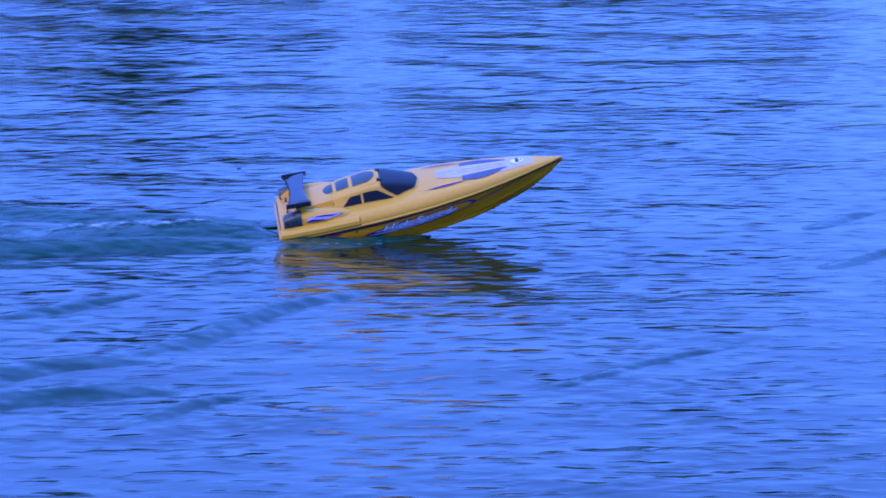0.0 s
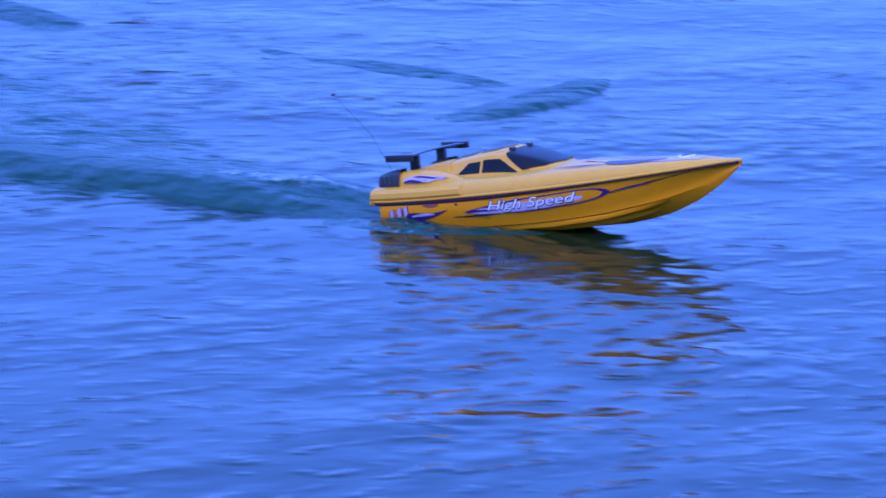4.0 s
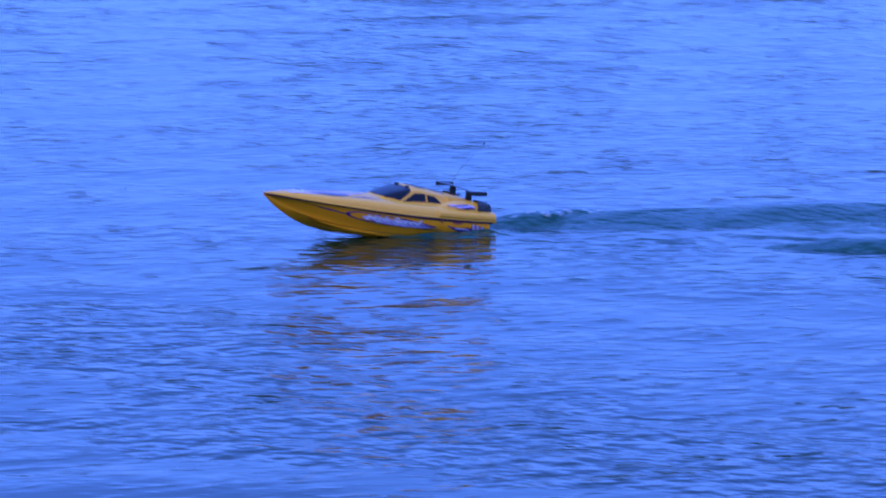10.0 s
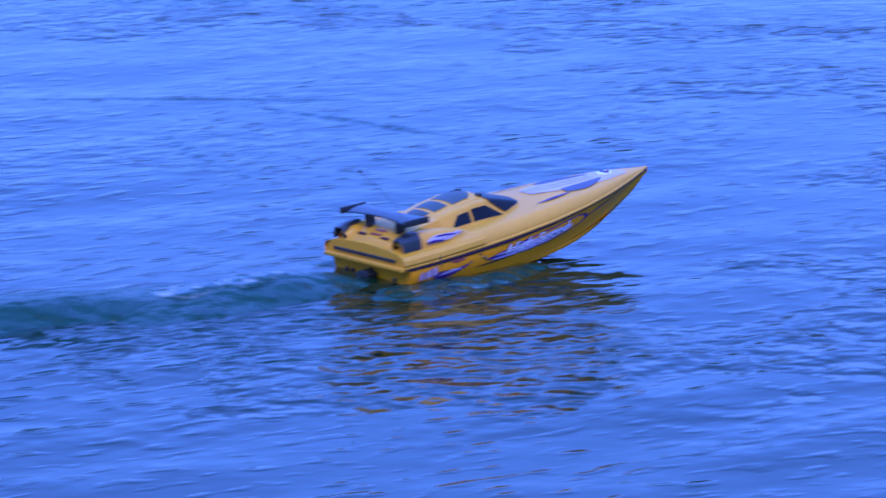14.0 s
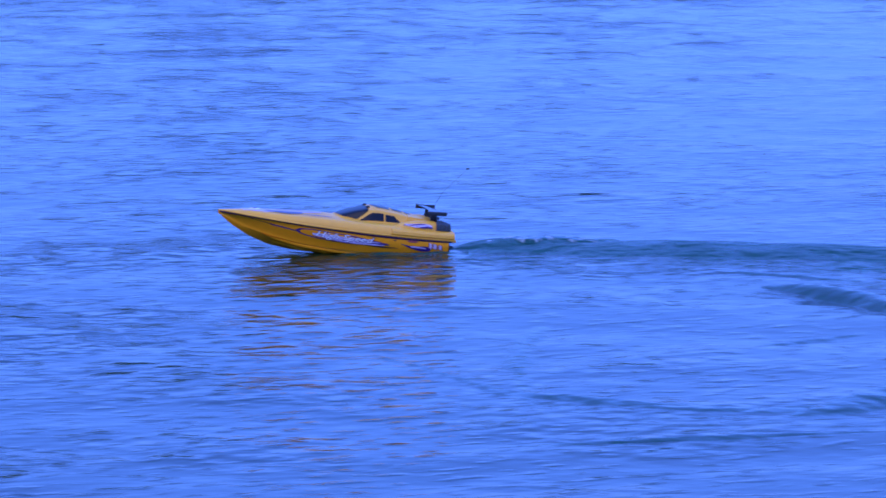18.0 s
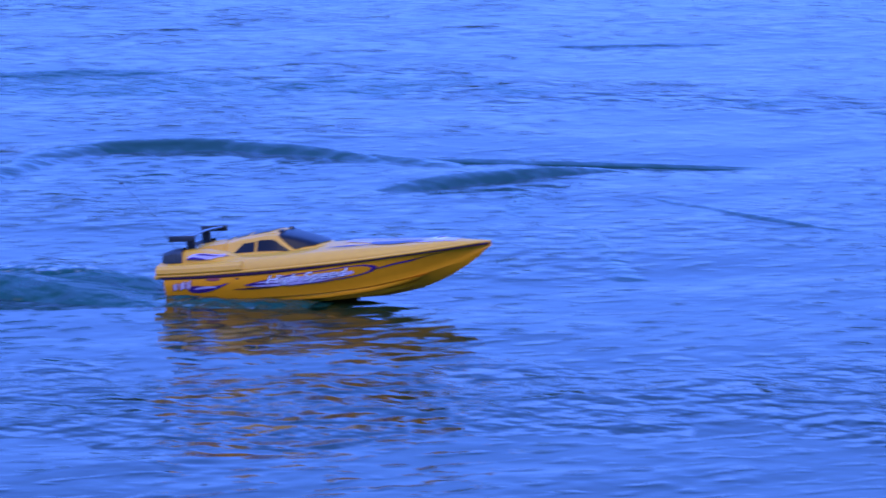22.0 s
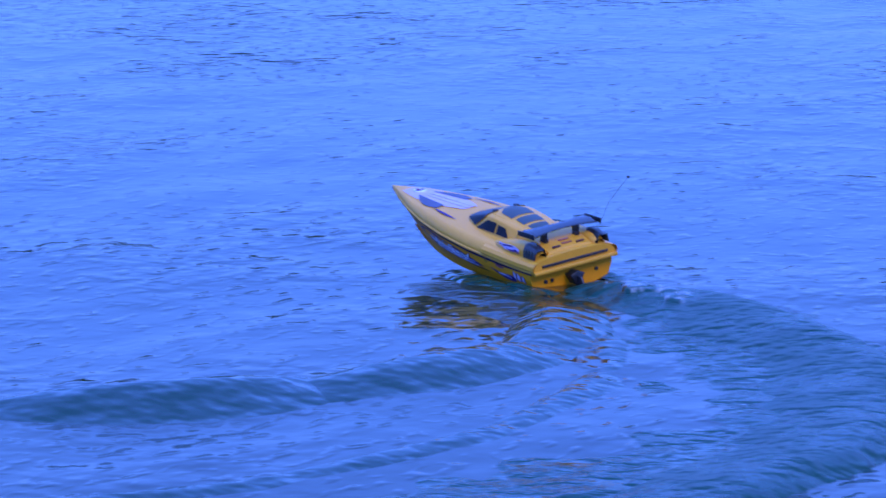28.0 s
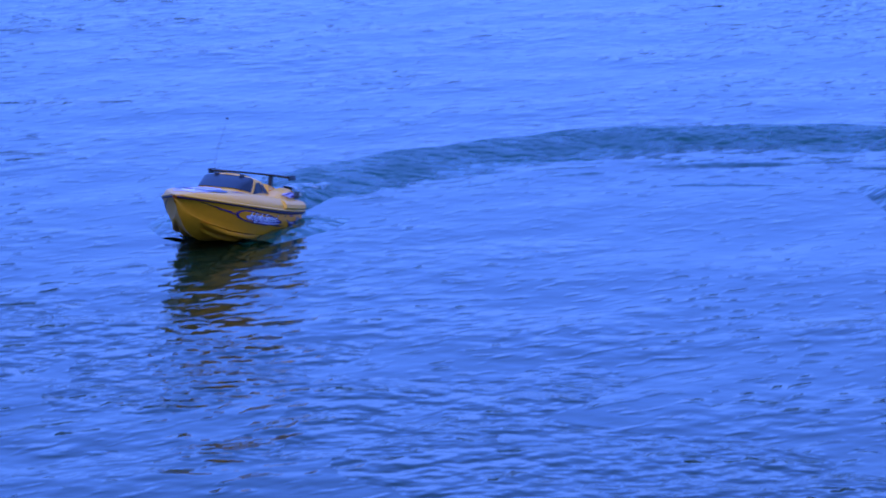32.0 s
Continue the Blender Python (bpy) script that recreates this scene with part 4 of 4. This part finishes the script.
# kept on the line of sight
RUN = [(t, x * (1 + sunk(t) / EYE[2]), y * (1 + sunk(t) / EYE[2]), z - sunk(t), lean, trim, head) for t, x, y, z, lean, trim, head in RUN]


def run_at(t):
    """Place and heading (radians) of the boat; before the start it comes straight on."""
    ts = [r[0] for r in RUN]
    if t < ts[0]:
        h = radians(RUN[0][6] + 6 * t)
        d = 1.55 * (t - ts[0])
        return RUN[0][1] + d * math.cos(h), RUN[0][2] + d * math.sin(h), h
    return tuple(float(np.interp(t, ts, [r[c] for r in RUN])) for c in (1, 2)) + (radians(float(np.interp(t, ts, [r[6] for r in RUN]))),)


# ---------------------------------------------------------------- the wake
wake = tagged(new("wake"), "churned wake and spreading waves behind the model boat", "wake")


def hump(name, long, wide, high, mat, nx=16, ny=12, ragged=0.0, seed=0, peak=0.0, wander=0.0, curve=0.0, cusp=1.0):
    """A swell of water that fades into the surface all round; its ridge lies at peak, from -1 to 1 across it."""
    rng = np.random.default_rng(seed)
    ph = rng.uniform(0, 6.28, 8)
    rows = []
    for i in range(nx + 1):
        u = -1 + 2 * i / nx
        s = max(0.0, 1 - abs(u) ** 2.6) ** 1.4
        row = []
        for j in range(ny + 1):
            v = -1 + 2 * j / ny
            c = math.cos((v - peak) / ((1 - peak) if v > peak else (1 + peak)) * math.pi / 2) ** (2 * cusp)
            z = high * s * c
            if ragged:
                e = s * math.cos(v * math.pi / 2) ** 0.5
                z += ragged * e * (math.sin(9 * u + ph[0]) * math.sin(7 * v + ph[1]) + 0.6 * math.sin(17 * u + ph[2] + 5 * v) + 0.5 * math.sin(13 * v + ph[3] - 6 * u))
            if i in (0, nx) or j in (0, ny):
                z -= 0.025                               # the rim stays under the ripples
            row.append((u * long / 2, v * wide / 2 + wander * wide * (1 - v) / 2 * math.sin(3 * u + ph[4]) + curve * (u * long / 2) ** 2 / 2, z - 0.006))
        rows.append(row)
    ob = mesh_object(name, from_grid(rows), mat)
    ob.parent = wake
    return ob


def share(ob, name):
    o = bpy.data.objects.new(name, ob.data)
    scene.collection.objects.link(o)
    o.parent = wake
    return o


LAG = 0.05      # the waves part from the boat well behind the stern, which runs dry

# spells in which the boat swings over from one turn into the other and throws its port wave wide: from, to, metres a second
SKIDS = ((1.4, 2.3, 0.5), (2.3, 3.15, 0.97), (24.0, 25.2, 1.1))

# seconds at which the boat, leaning into a turn, throws up a heavier wave on the inside
LENSES = (0.8, 2.2, 5.3, 6.2, 6.5, 9.3, 14.9, 15.4, 17.1, 18.3, 19.6, 24.8, 26.8, 27.2, 27.6, 29.0, 30.6)


# the heaviest of them, which stand up at once
HEAVY = (6.3, 14.9, 15.3, 26.8, 27.2, 27.6)


def crest_law(born, hand):
    """How the wave that the boat throws up at a time runs on: the boat's place there, and the wave's speeds and strength."""
    x, y, h = run_at(born)
    bend = (run_at(born + 0.3)[2] - run_at(born - 0.3)[2]) / 0.6      # radians a second, to the left
    turn = max(-1.0, min(1.0, hand * bend / 0.7))                     # 1 inside a turn, -1 outside it
    inner, outer = max(0.0, turn), max(0.0, -turn)
    skid = max((k for a, b, k in SKIDS if a <= born <= b), default=0.0) if hand > 0 else 0.0
    early, late, fling = 0.50 - 0.25 * outer, 0.30 + 0.56 * inner - 0.16 * outer, 0.0
    if skid:
        inner, outer, early, late = 0.0, 0.2, skid, 0.42
    if 0.6 < skid < 1.0:
        fling = max(0.0, min(1.0, (born - 2.3) / 0.7))                # hardest at the end of the swing
        early, late = 0.5 + 0.5 * fling, 0.35 + 0.60 * fling ** 2
    return x - 0.2 * math.cos(h), y - 0.2 * math.sin(h), h, bend, inner, outer, skid, early, late, fling


def crest_place(born, hand, age, minor=False):
    """Where the wave thrown up at a time is when it is so old."""
    sx, sy, h, bend, inner, outer, skid, early, late, fling = crest_law(born, hand)
    if minor:
        early, late = 0.28, 0.15
    a = max(age, 0.0)
    off = 0.09 - 0.11 * outer - 0.12 * (skid > 1.0) + early * min(a, 0.4) + late * (max(0.0, min(a, 1.3) - 0.4) + 0.55 * max(0.0, a - 1.3))
    ahead = 0.35 * fling * a
    return Vector((sx - math.sin(h) * hand * off + ahead * math.cos(h), sy + math.cos(h) * hand * off + ahead * math.sin(h)))


def build_wake():
    """Crests that spread from the track and churned water along it; each rises as the boat passes and sinks again."""
    keyed = []
    rng = random.Random(17)
    churns = [hump("churned_patch", 0.95, 0.74, 0.011, CHOP, 24, 20, 0.003, seed=20 + i) for i in range(4)]
    ridges = [hump("old_ripple", 1.0 + 0.3 * i, 0.11, 0.0105, CREST, 26, 10, 0.0, seed=60 + i, peak=0.1, wander=0.22, curve=0.16 * (i - 1)) for i in range(3)]
    ruffles = [hump("ruffled_patch", 1.7, 1.3, 0.0125, RUFFLE, 26, 22, 0.003, seed=40 + i, wander=0.1) for i in range(3)]
    used = set()
    low = -0.09
    for n, born in enumerate(np.arange(-3.6, SECONDS, 0.22)):
        sx, sy, h, bend = crest_law(born, 1)[:4]
        nx, ny = -math.sin(h), math.cos(h)
        for hand in (1, -1):
            if hand > 0 and 3.15 < born < 3.6:
                continue                                  # the port wave tears off as the boat swings back
            inner, outer, skid = crest_law(born, hand)[4:7]
            minor = inner > 0.5 and n % 2 == 1            # a second, lower crest follows inside a turn
            lump = math.sin(5.6 * born + 1.3 * hand) + 0.5 * math.sin(9.1 * born + 2.0 * hand)
            high = CREST_HIGH * (1 + 0.10 * lump + 0.15 * outer)
            swell = max(math.exp(-((born - b) / 0.30) ** 2) for b in LENSES)
            high *= 1 - inner + inner * (0.62 + 0.70 * swell + 0.15 * swell * any(abs(born - b) < 0.3 for b in HEAVY))
            soon = inner * swell * max(math.exp(-((born - b) / 0.45) ** 2) for b in HEAVY)
            if minor:
                high = CREST_HIGH * 0.46
            wide = 0.18 if minor else 0.30 + 0.12 * outer - 0.05 * inner + 0.15 * soon + 0.36 * (skid > 1.0)
            if 0.6 < skid < 1.0:
                wide, high = 0.34, CREST_HIGH * 0.85
            # the crest line's own bend, from its neighbours at an age of 0.8 s
            p, q, r = (crest_place(born + d, hand, 0.8 - d, minor) for d in (-0.25, 0.0, 0.25))
            u, w = q - p, r - q
            bow = math.atan2(u.x * w.y - u.y * w.x, u.dot(w)) / max(0.25, (u.length + w.length) / 2)
            ob = hump("wave_crest", 0.90 + 0.15 * (inner < 0.3), wide, high, CREST if inner > 0.5 else SURGE, 16, 16, 0.0006 + 0.0012 * outer, seed=7 + n % 5,
                      peak=0.25 + 0.27 * outer + 0.33 * (skid > 0.6), curve=hand * max(-1.2, min(1.2, bow)), cusp=1.0 + 0.25 * inner)
            if 0.6 < skid < 1.0:
                ages = ((-0.1, low), (0.05, -0.07), (0.28, -0.030), (0.45, 0.0), (0.7, -0.003), (1.0, -0.012), (1.4, -0.023), (1.9, low))
            elif skid > 1.0:
                ages = ((-0.1, low), (0.05, -0.055), (0.16, -0.020), (0.28, 0.0), (0.6, 0.0), (0.9, -0.010), (1.4, -0.021), (2.2, -0.034), (3.2, low))
            elif minor:
                ages = ((-0.1, low), (0.2, -0.03), (0.5, -0.004), (1.3, 0.0), (2.2, -0.010), (3.2, low))
            elif inner > 0.5:
                ages = ((-0.1, low), (0.05, -0.055), (0.35, -0.026 + 0.018 * soon), (0.8, -0.010 + 0.010 * soon), (1.3, 0.0), (1.9, -0.002 - 0.006 * soon), (2.4, -0.003 - 0.031 * soon), (2.7, -0.005 - 0.031 * soon), (4.3, -0.024 - 0.012 * soon), (6.0, low))
            else:
                ages = ((-0.1, low), (0.05, -0.055), (0.16, -0.020), (0.28, 0.0), (1.0, 0.0), (1.8, -0.006), (2.8, -0.018), (4.0, -0.036), (5.5, low))
            rows, last = [], math.degrees(h)
            for age, lift in ages:
                at = crest_place(born, hand, age, minor)
                line = crest_place(born + 0.2, hand, age - 0.2, minor) - crest_place(born - 0.2, hand, age + 0.2, minor)
                face = math.degrees(math.atan2(line.y, line.x))
                face = last + ((face - last + 180) % 360 - 180)
                if age < 0.2 or abs(face - last) > 45:
                    face = last
                last = face
                rows.append((born + LAG + age, pose(at.x, at.y, lift, 0, 0, face - (0 if hand > 0 else 180))))
            keyed.append((ob, rows))
        if n % 4 == 0:
            # the last low ripples of the old wake run on for a while
            for hand in (1, -1):
                if rng.random() < 0.25:
                    continue
                ob = ridges[rng.randrange(3)]
                ob = ob if ob not in used else share(ob, "old_ripple")
                used.add(ob)
                far, tilt = rng.uniform(0.0, 0.35), rng.uniform(-9, 9)
                rows = []
                for age, lift in ((2.0, -0.03), (3.2, 0.0), (7.0, -0.001), (10.0, -0.03)):
                    off = 0.75 + far + 0.22 * (age - 2.0)
                    rows.append((born + age, pose(sx + nx * hand * off, sy + ny * hand * off, lift, 0, 0, math.degrees(h) + tilt - 8 * hand)))
                keyed.append((ob, rows))
        if n % 2 == 0:
            # where the wake has passed the water stays ruffled for a while
            src = ruffles[n // 2 % 3]
            ob = src if src not in used else share(src, "ruffled_patch")
            used.add(src)
            side = rng.uniform(-0.5, 0.5)
            rows = [(born + age, pose(sx + nx * side, sy + ny * side, lift, 0, 0, math.degrees(h) + 35 * side)) for age, lift in ((2.0, -0.04), (4.5, 0.0), (9.0, -0.001), (12.5, -0.04))]
            keyed.append((ob, rows))
        if any(a <= born <= a + 0.8 for a in (6.45, 15.35, 27.45)):
            # leaning hard, the boat sheds a low sheet of broken water on the inside
            ob = hump("spread_wash", 0.70, 0.38, 0.012, WASHED, 22, 20, 0.0015, seed=80 + n % 4)
            at = Vector((sx + 0.13 * math.cos(h) + 0.21 * nx, sy + 0.13 * math.sin(h) + 0.21 * ny))
            keyed.append((ob, [(born + age, pose(at.x + nx * 0.2 * age, at.y + ny * 0.2 * age, lift, 0, 0, math.degrees(h))) for age, lift in ((-0.15, -0.04), (0.0, -0.003), (0.1, 0.0), (0.6, -0.001), (1.1, -0.03))]))
        src = churns[n % 4]
        ob = src if src not in used else share(src, "churned_patch")
        used.add(src)
        shift = -0.10 * max(-1.2, min(1.2, bend))    # the water is thrown to the outside of the turn
        rows = []
        for age, lift in ((-0.1, -0.06), (0.12, -0.030), (0.3, 0.0), (2.2, 0.0), (5.0, -0.003), (8.5, -0.020)):
            rows.append((born + age, pose(sx - 0.15 * math.cos(h) + nx * shift, sy - 0.15 * math.sin(h) + ny * shift, lift, 0, 0, math.degrees(h) + rng.uniform(-8, 8))))
        keyed.append((ob, rows))
    # waves still running from an earlier pass, at the start
    for x, y, face, long, wide, high in ((2.32, 7.72, 42, 1.15, 0.16, 0.026), (1.94, 6.86, 34, 0.42, 0.12, 0.018), (1.74, 7.30, 12, 0.75, 0.26, 0.026), (1.72, 7.04, 4, 0.60, 0.20, 0.024),
                                         (2.05, 8.02, 20, 0.70, 0.14, 0.018), (4.05, 8.62, 38, 0.60, 0.12, 0.016), (3.9, 8.1, 30, 0.55, 0.11, 0.016), (2.9, 7.0, 28, 0.8, 0.11, 0.014), (3.3, 6.3, 20, 0.9, 0.12, 0.013)):
        ob = hump("wave_crest", long, wide, high, CREST, 18, 12, 0.0004, seed=3, peak=0.1, wander=0.2, cusp=1.2)
        keyed.append((ob, [(0.0, pose(x, y, 0.0, 0, 0, face)), (0.7, pose(x + 0.04, y - 0.08, -0.003, 0, 0, face)), (2.2, pose(x + 0.1, y - 0.2, low, 0, 0, face))]))
    return keyed


WAKE = build_wake()


def build_wash():
    """Foam at the stern and the thin sheets of spray along the hull; they go along with the boat on the flat water."""
    rng = random.Random(4)
    out = []
    def wash_z(x, v):
        """The wave that stands behind the transom: a hollow, then a ridge that sinks away."""
        back = -x - 0.225
        rise = table(back, [0.0, 0.03, 0.08, 0.20, 0.36, 0.52, 0.66], [-0.014, 0.002, 0.018, 0.032, 0.027, 0.014, -0.020])
        return rise * math.cos(v * math.pi / 2) ** 1.3 - 0.012 * abs(v) ** 3

    # stern wave
    rows = []
    for i in range(31):
        u = i / 30
        x = -0.225 - 0.66 * u
        row = []
        for j in range(17):
            v = -1 + j / 8
            w = 0.095 + 0.085 * u
            z = wash_z(x, v) + 0.004 * (1 - v * v) * math.sin(math.pi * u) * math.sin(14 * u + 3 * v) * math.sin(7 * v + 9 * u)
            row.append((x, v * w, z))
        rows.append(row)
    ob = mesh_object("stern_wash", from_grid(rows), SURGE)
    ob.parent = wake
    out.append(ob)
    for hand in (1, -1):
        rows = []
        for i in range(21):
            u = i / 20
            x = 0.11 - 0.40 * u
            y0 = 0.060 + 0.050 * min(1, u * 2.2)
            grow = math.sin(math.pi * min(1, 0.08 + u * 0.92)) ** 0.7
            jit = rng.uniform(0.7, 1.15)
            rows.append([(x, hand * (y0 - 0.02), -0.01), (x, hand * (y0 + 0.012), 0.009 * grow * jit), (x - 0.01, hand * (y0 + 0.030 + 0.02 * u), 0.010 * grow * jit),
                         (x - 0.015, hand * (y0 + 0.050 + 0.05 * u), 0.005 * grow), (x - 0.02, hand * (y0 + 0.085 + 0.07 * u), -0.006)])
        ob = mesh_object("hull_spray", from_grid(rows), FOAM)
        ob.parent = wake
        out.append(ob)
    # a trail of froth left by the propeller
    rows = []
    for i in range(41):
        u = i / 40
        back = 0.10 + 0.55 * u
        x = -0.24 - back
        mid = 0.13 * back * back + 0.010 * math.sin(11 * u) + 0.006 * math.sin(29 * u + 1)
        w = 0.040 * (0.35 + math.sin(math.pi * u) ** 0.6) * (1 + 0.25 * math.sin(23 * u + 2))
        row = []
        for j in range(9):
            v = -1 + j / 4
            z = 0.007 * (1 - v * v) * math.sin(math.pi * min(1, u * 1.02)) ** 0.5 * (0.8 + 0.2 * math.sin(19 * u + 4 * v))
            row.append((x, mid + v * w, z + max(0.0, wash_z(x, 0.3 * v)) - 0.002 - 0.03 * (abs(v) > 0.95)))
        rows.append(row)
    ob = mesh_object("froth_trail", from_grid(rows), FROTH)
    ob.parent = wake
    out.append(ob)
    # broken water thrown aside by the chines
    for hand in (1, -1):
        ph = [rng.uniform(0, 6.28) for _ in range(6)]
        rows = []
        for i in range(29):
            u = i / 28
            x = 0.12 - 0.54 * u
            row = []
            for j in range(11):
                v = j / 10
                reach = 0.045 + 0.11 * u ** 0.8 + 0.010 * math.sin(15 * u + ph[0])
                y = (0.05 + 0.045 * min(1, 2.5 * u)) * (1 - 0.3 * max(0, u - 0.8) / 0.2) + reach * v
                z = (0.010 + 0.002 * math.exp(-((u - 0.55) / 0.2) ** 2)) * math.sin(math.pi * min(1, u * 1.15 + 0.02)) ** 0.6 * math.sin(math.pi * (0.25 + 0.75 * v)) ** 0.8
                z += 0.0035 * math.sin(math.pi * v) * math.sin(math.pi * u) * (math.sin(16 * u + 6 * v + ph[1]) + 0.8 * math.sin(27 * u - 9 * v + ph[2]))
                row.append((x, hand * y, z - 0.005 - 0.012 * (v > 0.95)))
            rows.append(row)
        ob = mesh_object("side_wash", from_grid(rows), SURGE)
        ob.parent = wake
        out.append(ob)
    return out


WASH = build_wash()


def build_drops():
    """Drops flung from the outer chine in hard turns."""
    rng = random.Random(31)
    keyed = []
    bm = bmesh.new()
    bmesh.ops.create_icosphere(bm, subdivisions=1, radius=0.0042)
    first = mesh_object("spray_drop", bm, CREST)
    first.parent = wake
    for born in np.arange(0.1, SECONDS - 1.0, 0.12):
        x, y, h = run_at(born)
        bend = (run_at(born + 0.2)[2] - run_at(born - 0.1)[2]) / 0.3
        if abs(bend) < 0.6:
            continue
        out = -math.copysign(1, bend)
        ob = first if not keyed else share(first, "spray_drop")
        ahead, wide, up = rng.uniform(0.2, 1.2), rng.uniform(0.3, 1.3), rng.uniform(0.6, 1.3)
        vx = ahead * math.cos(h) - out * wide * math.sin(h)
        vy = ahead * math.sin(h) + out * wide * math.cos(h)
        x0, y0 = x + rng.uniform(-0.1, 0.15) * math.cos(h) - out * 0.1 * math.sin(h), y + rng.uniform(-0.1, 0.15) * math.sin(h) + out * 0.1 * math.cos(h)
        life = 2 * up / 9.81 + 0.02
        rows = [(born - 0.1, pose(x0, y0, -0.08))]
        for f in (0.0, 0.25, 0.5, 0.75, 1.0):
            a = f * life
            rows.append((born + a, pose(x0 + vx * a, y0 + vy * a, 0.005 + up * a - 4.905 * a * a)))
        rows.append((born + life + 0.1, pose(x0 + vx * life, y0 + vy * life, -0.08)))
        keyed.append((ob, rows))
    return keyed


DROPS = build_drops()


# ---------------------------------------------------------------- all that moves
def span(rows):
    """Rows cut to the clip, held at both ends."""
    inside = [r for r in rows if 0 < r[0] < SECONDS]
    ts = [r[0] for r in rows]

    def at(t):
        if t <= ts[0]:
            return rows[0][1]
        if t >= ts[-1]:
            return rows[-1][1]
        k = next(i for i in range(len(ts) - 1) if ts[i] <= t <= ts[i + 1])
        return rows[k][1].lerp(rows[k + 1][1], (t - ts[k]) / (ts[k + 1] - ts[k]))

    return [(0.0, at(0.0))] + inside + [(SECONDS, at(SECONDS))]


def motions():
    walk(boat, [(t, pose(x, y, z, lean, -trim, head)) for t, x, y, z, lean, trim, head in RUN])
    for ob in WASH:
        walk(ob, [(t, pose(x, y, 0, 0, 0, head)) for t, x, y, z, lean, trim, head in RUN])
    for ob, rows in WAKE + DROPS:
        walk(ob, span(rows))
    walk(water, [(0.0, pose(-DRIFT * 16 * math.cos(WIND), -DRIFT * 16 * math.sin(WIND), 0)), (SECONDS, pose(DRIFT * 16 * math.cos(WIND), DRIFT * 16 * math.sin(WIND), 0))])


motions()
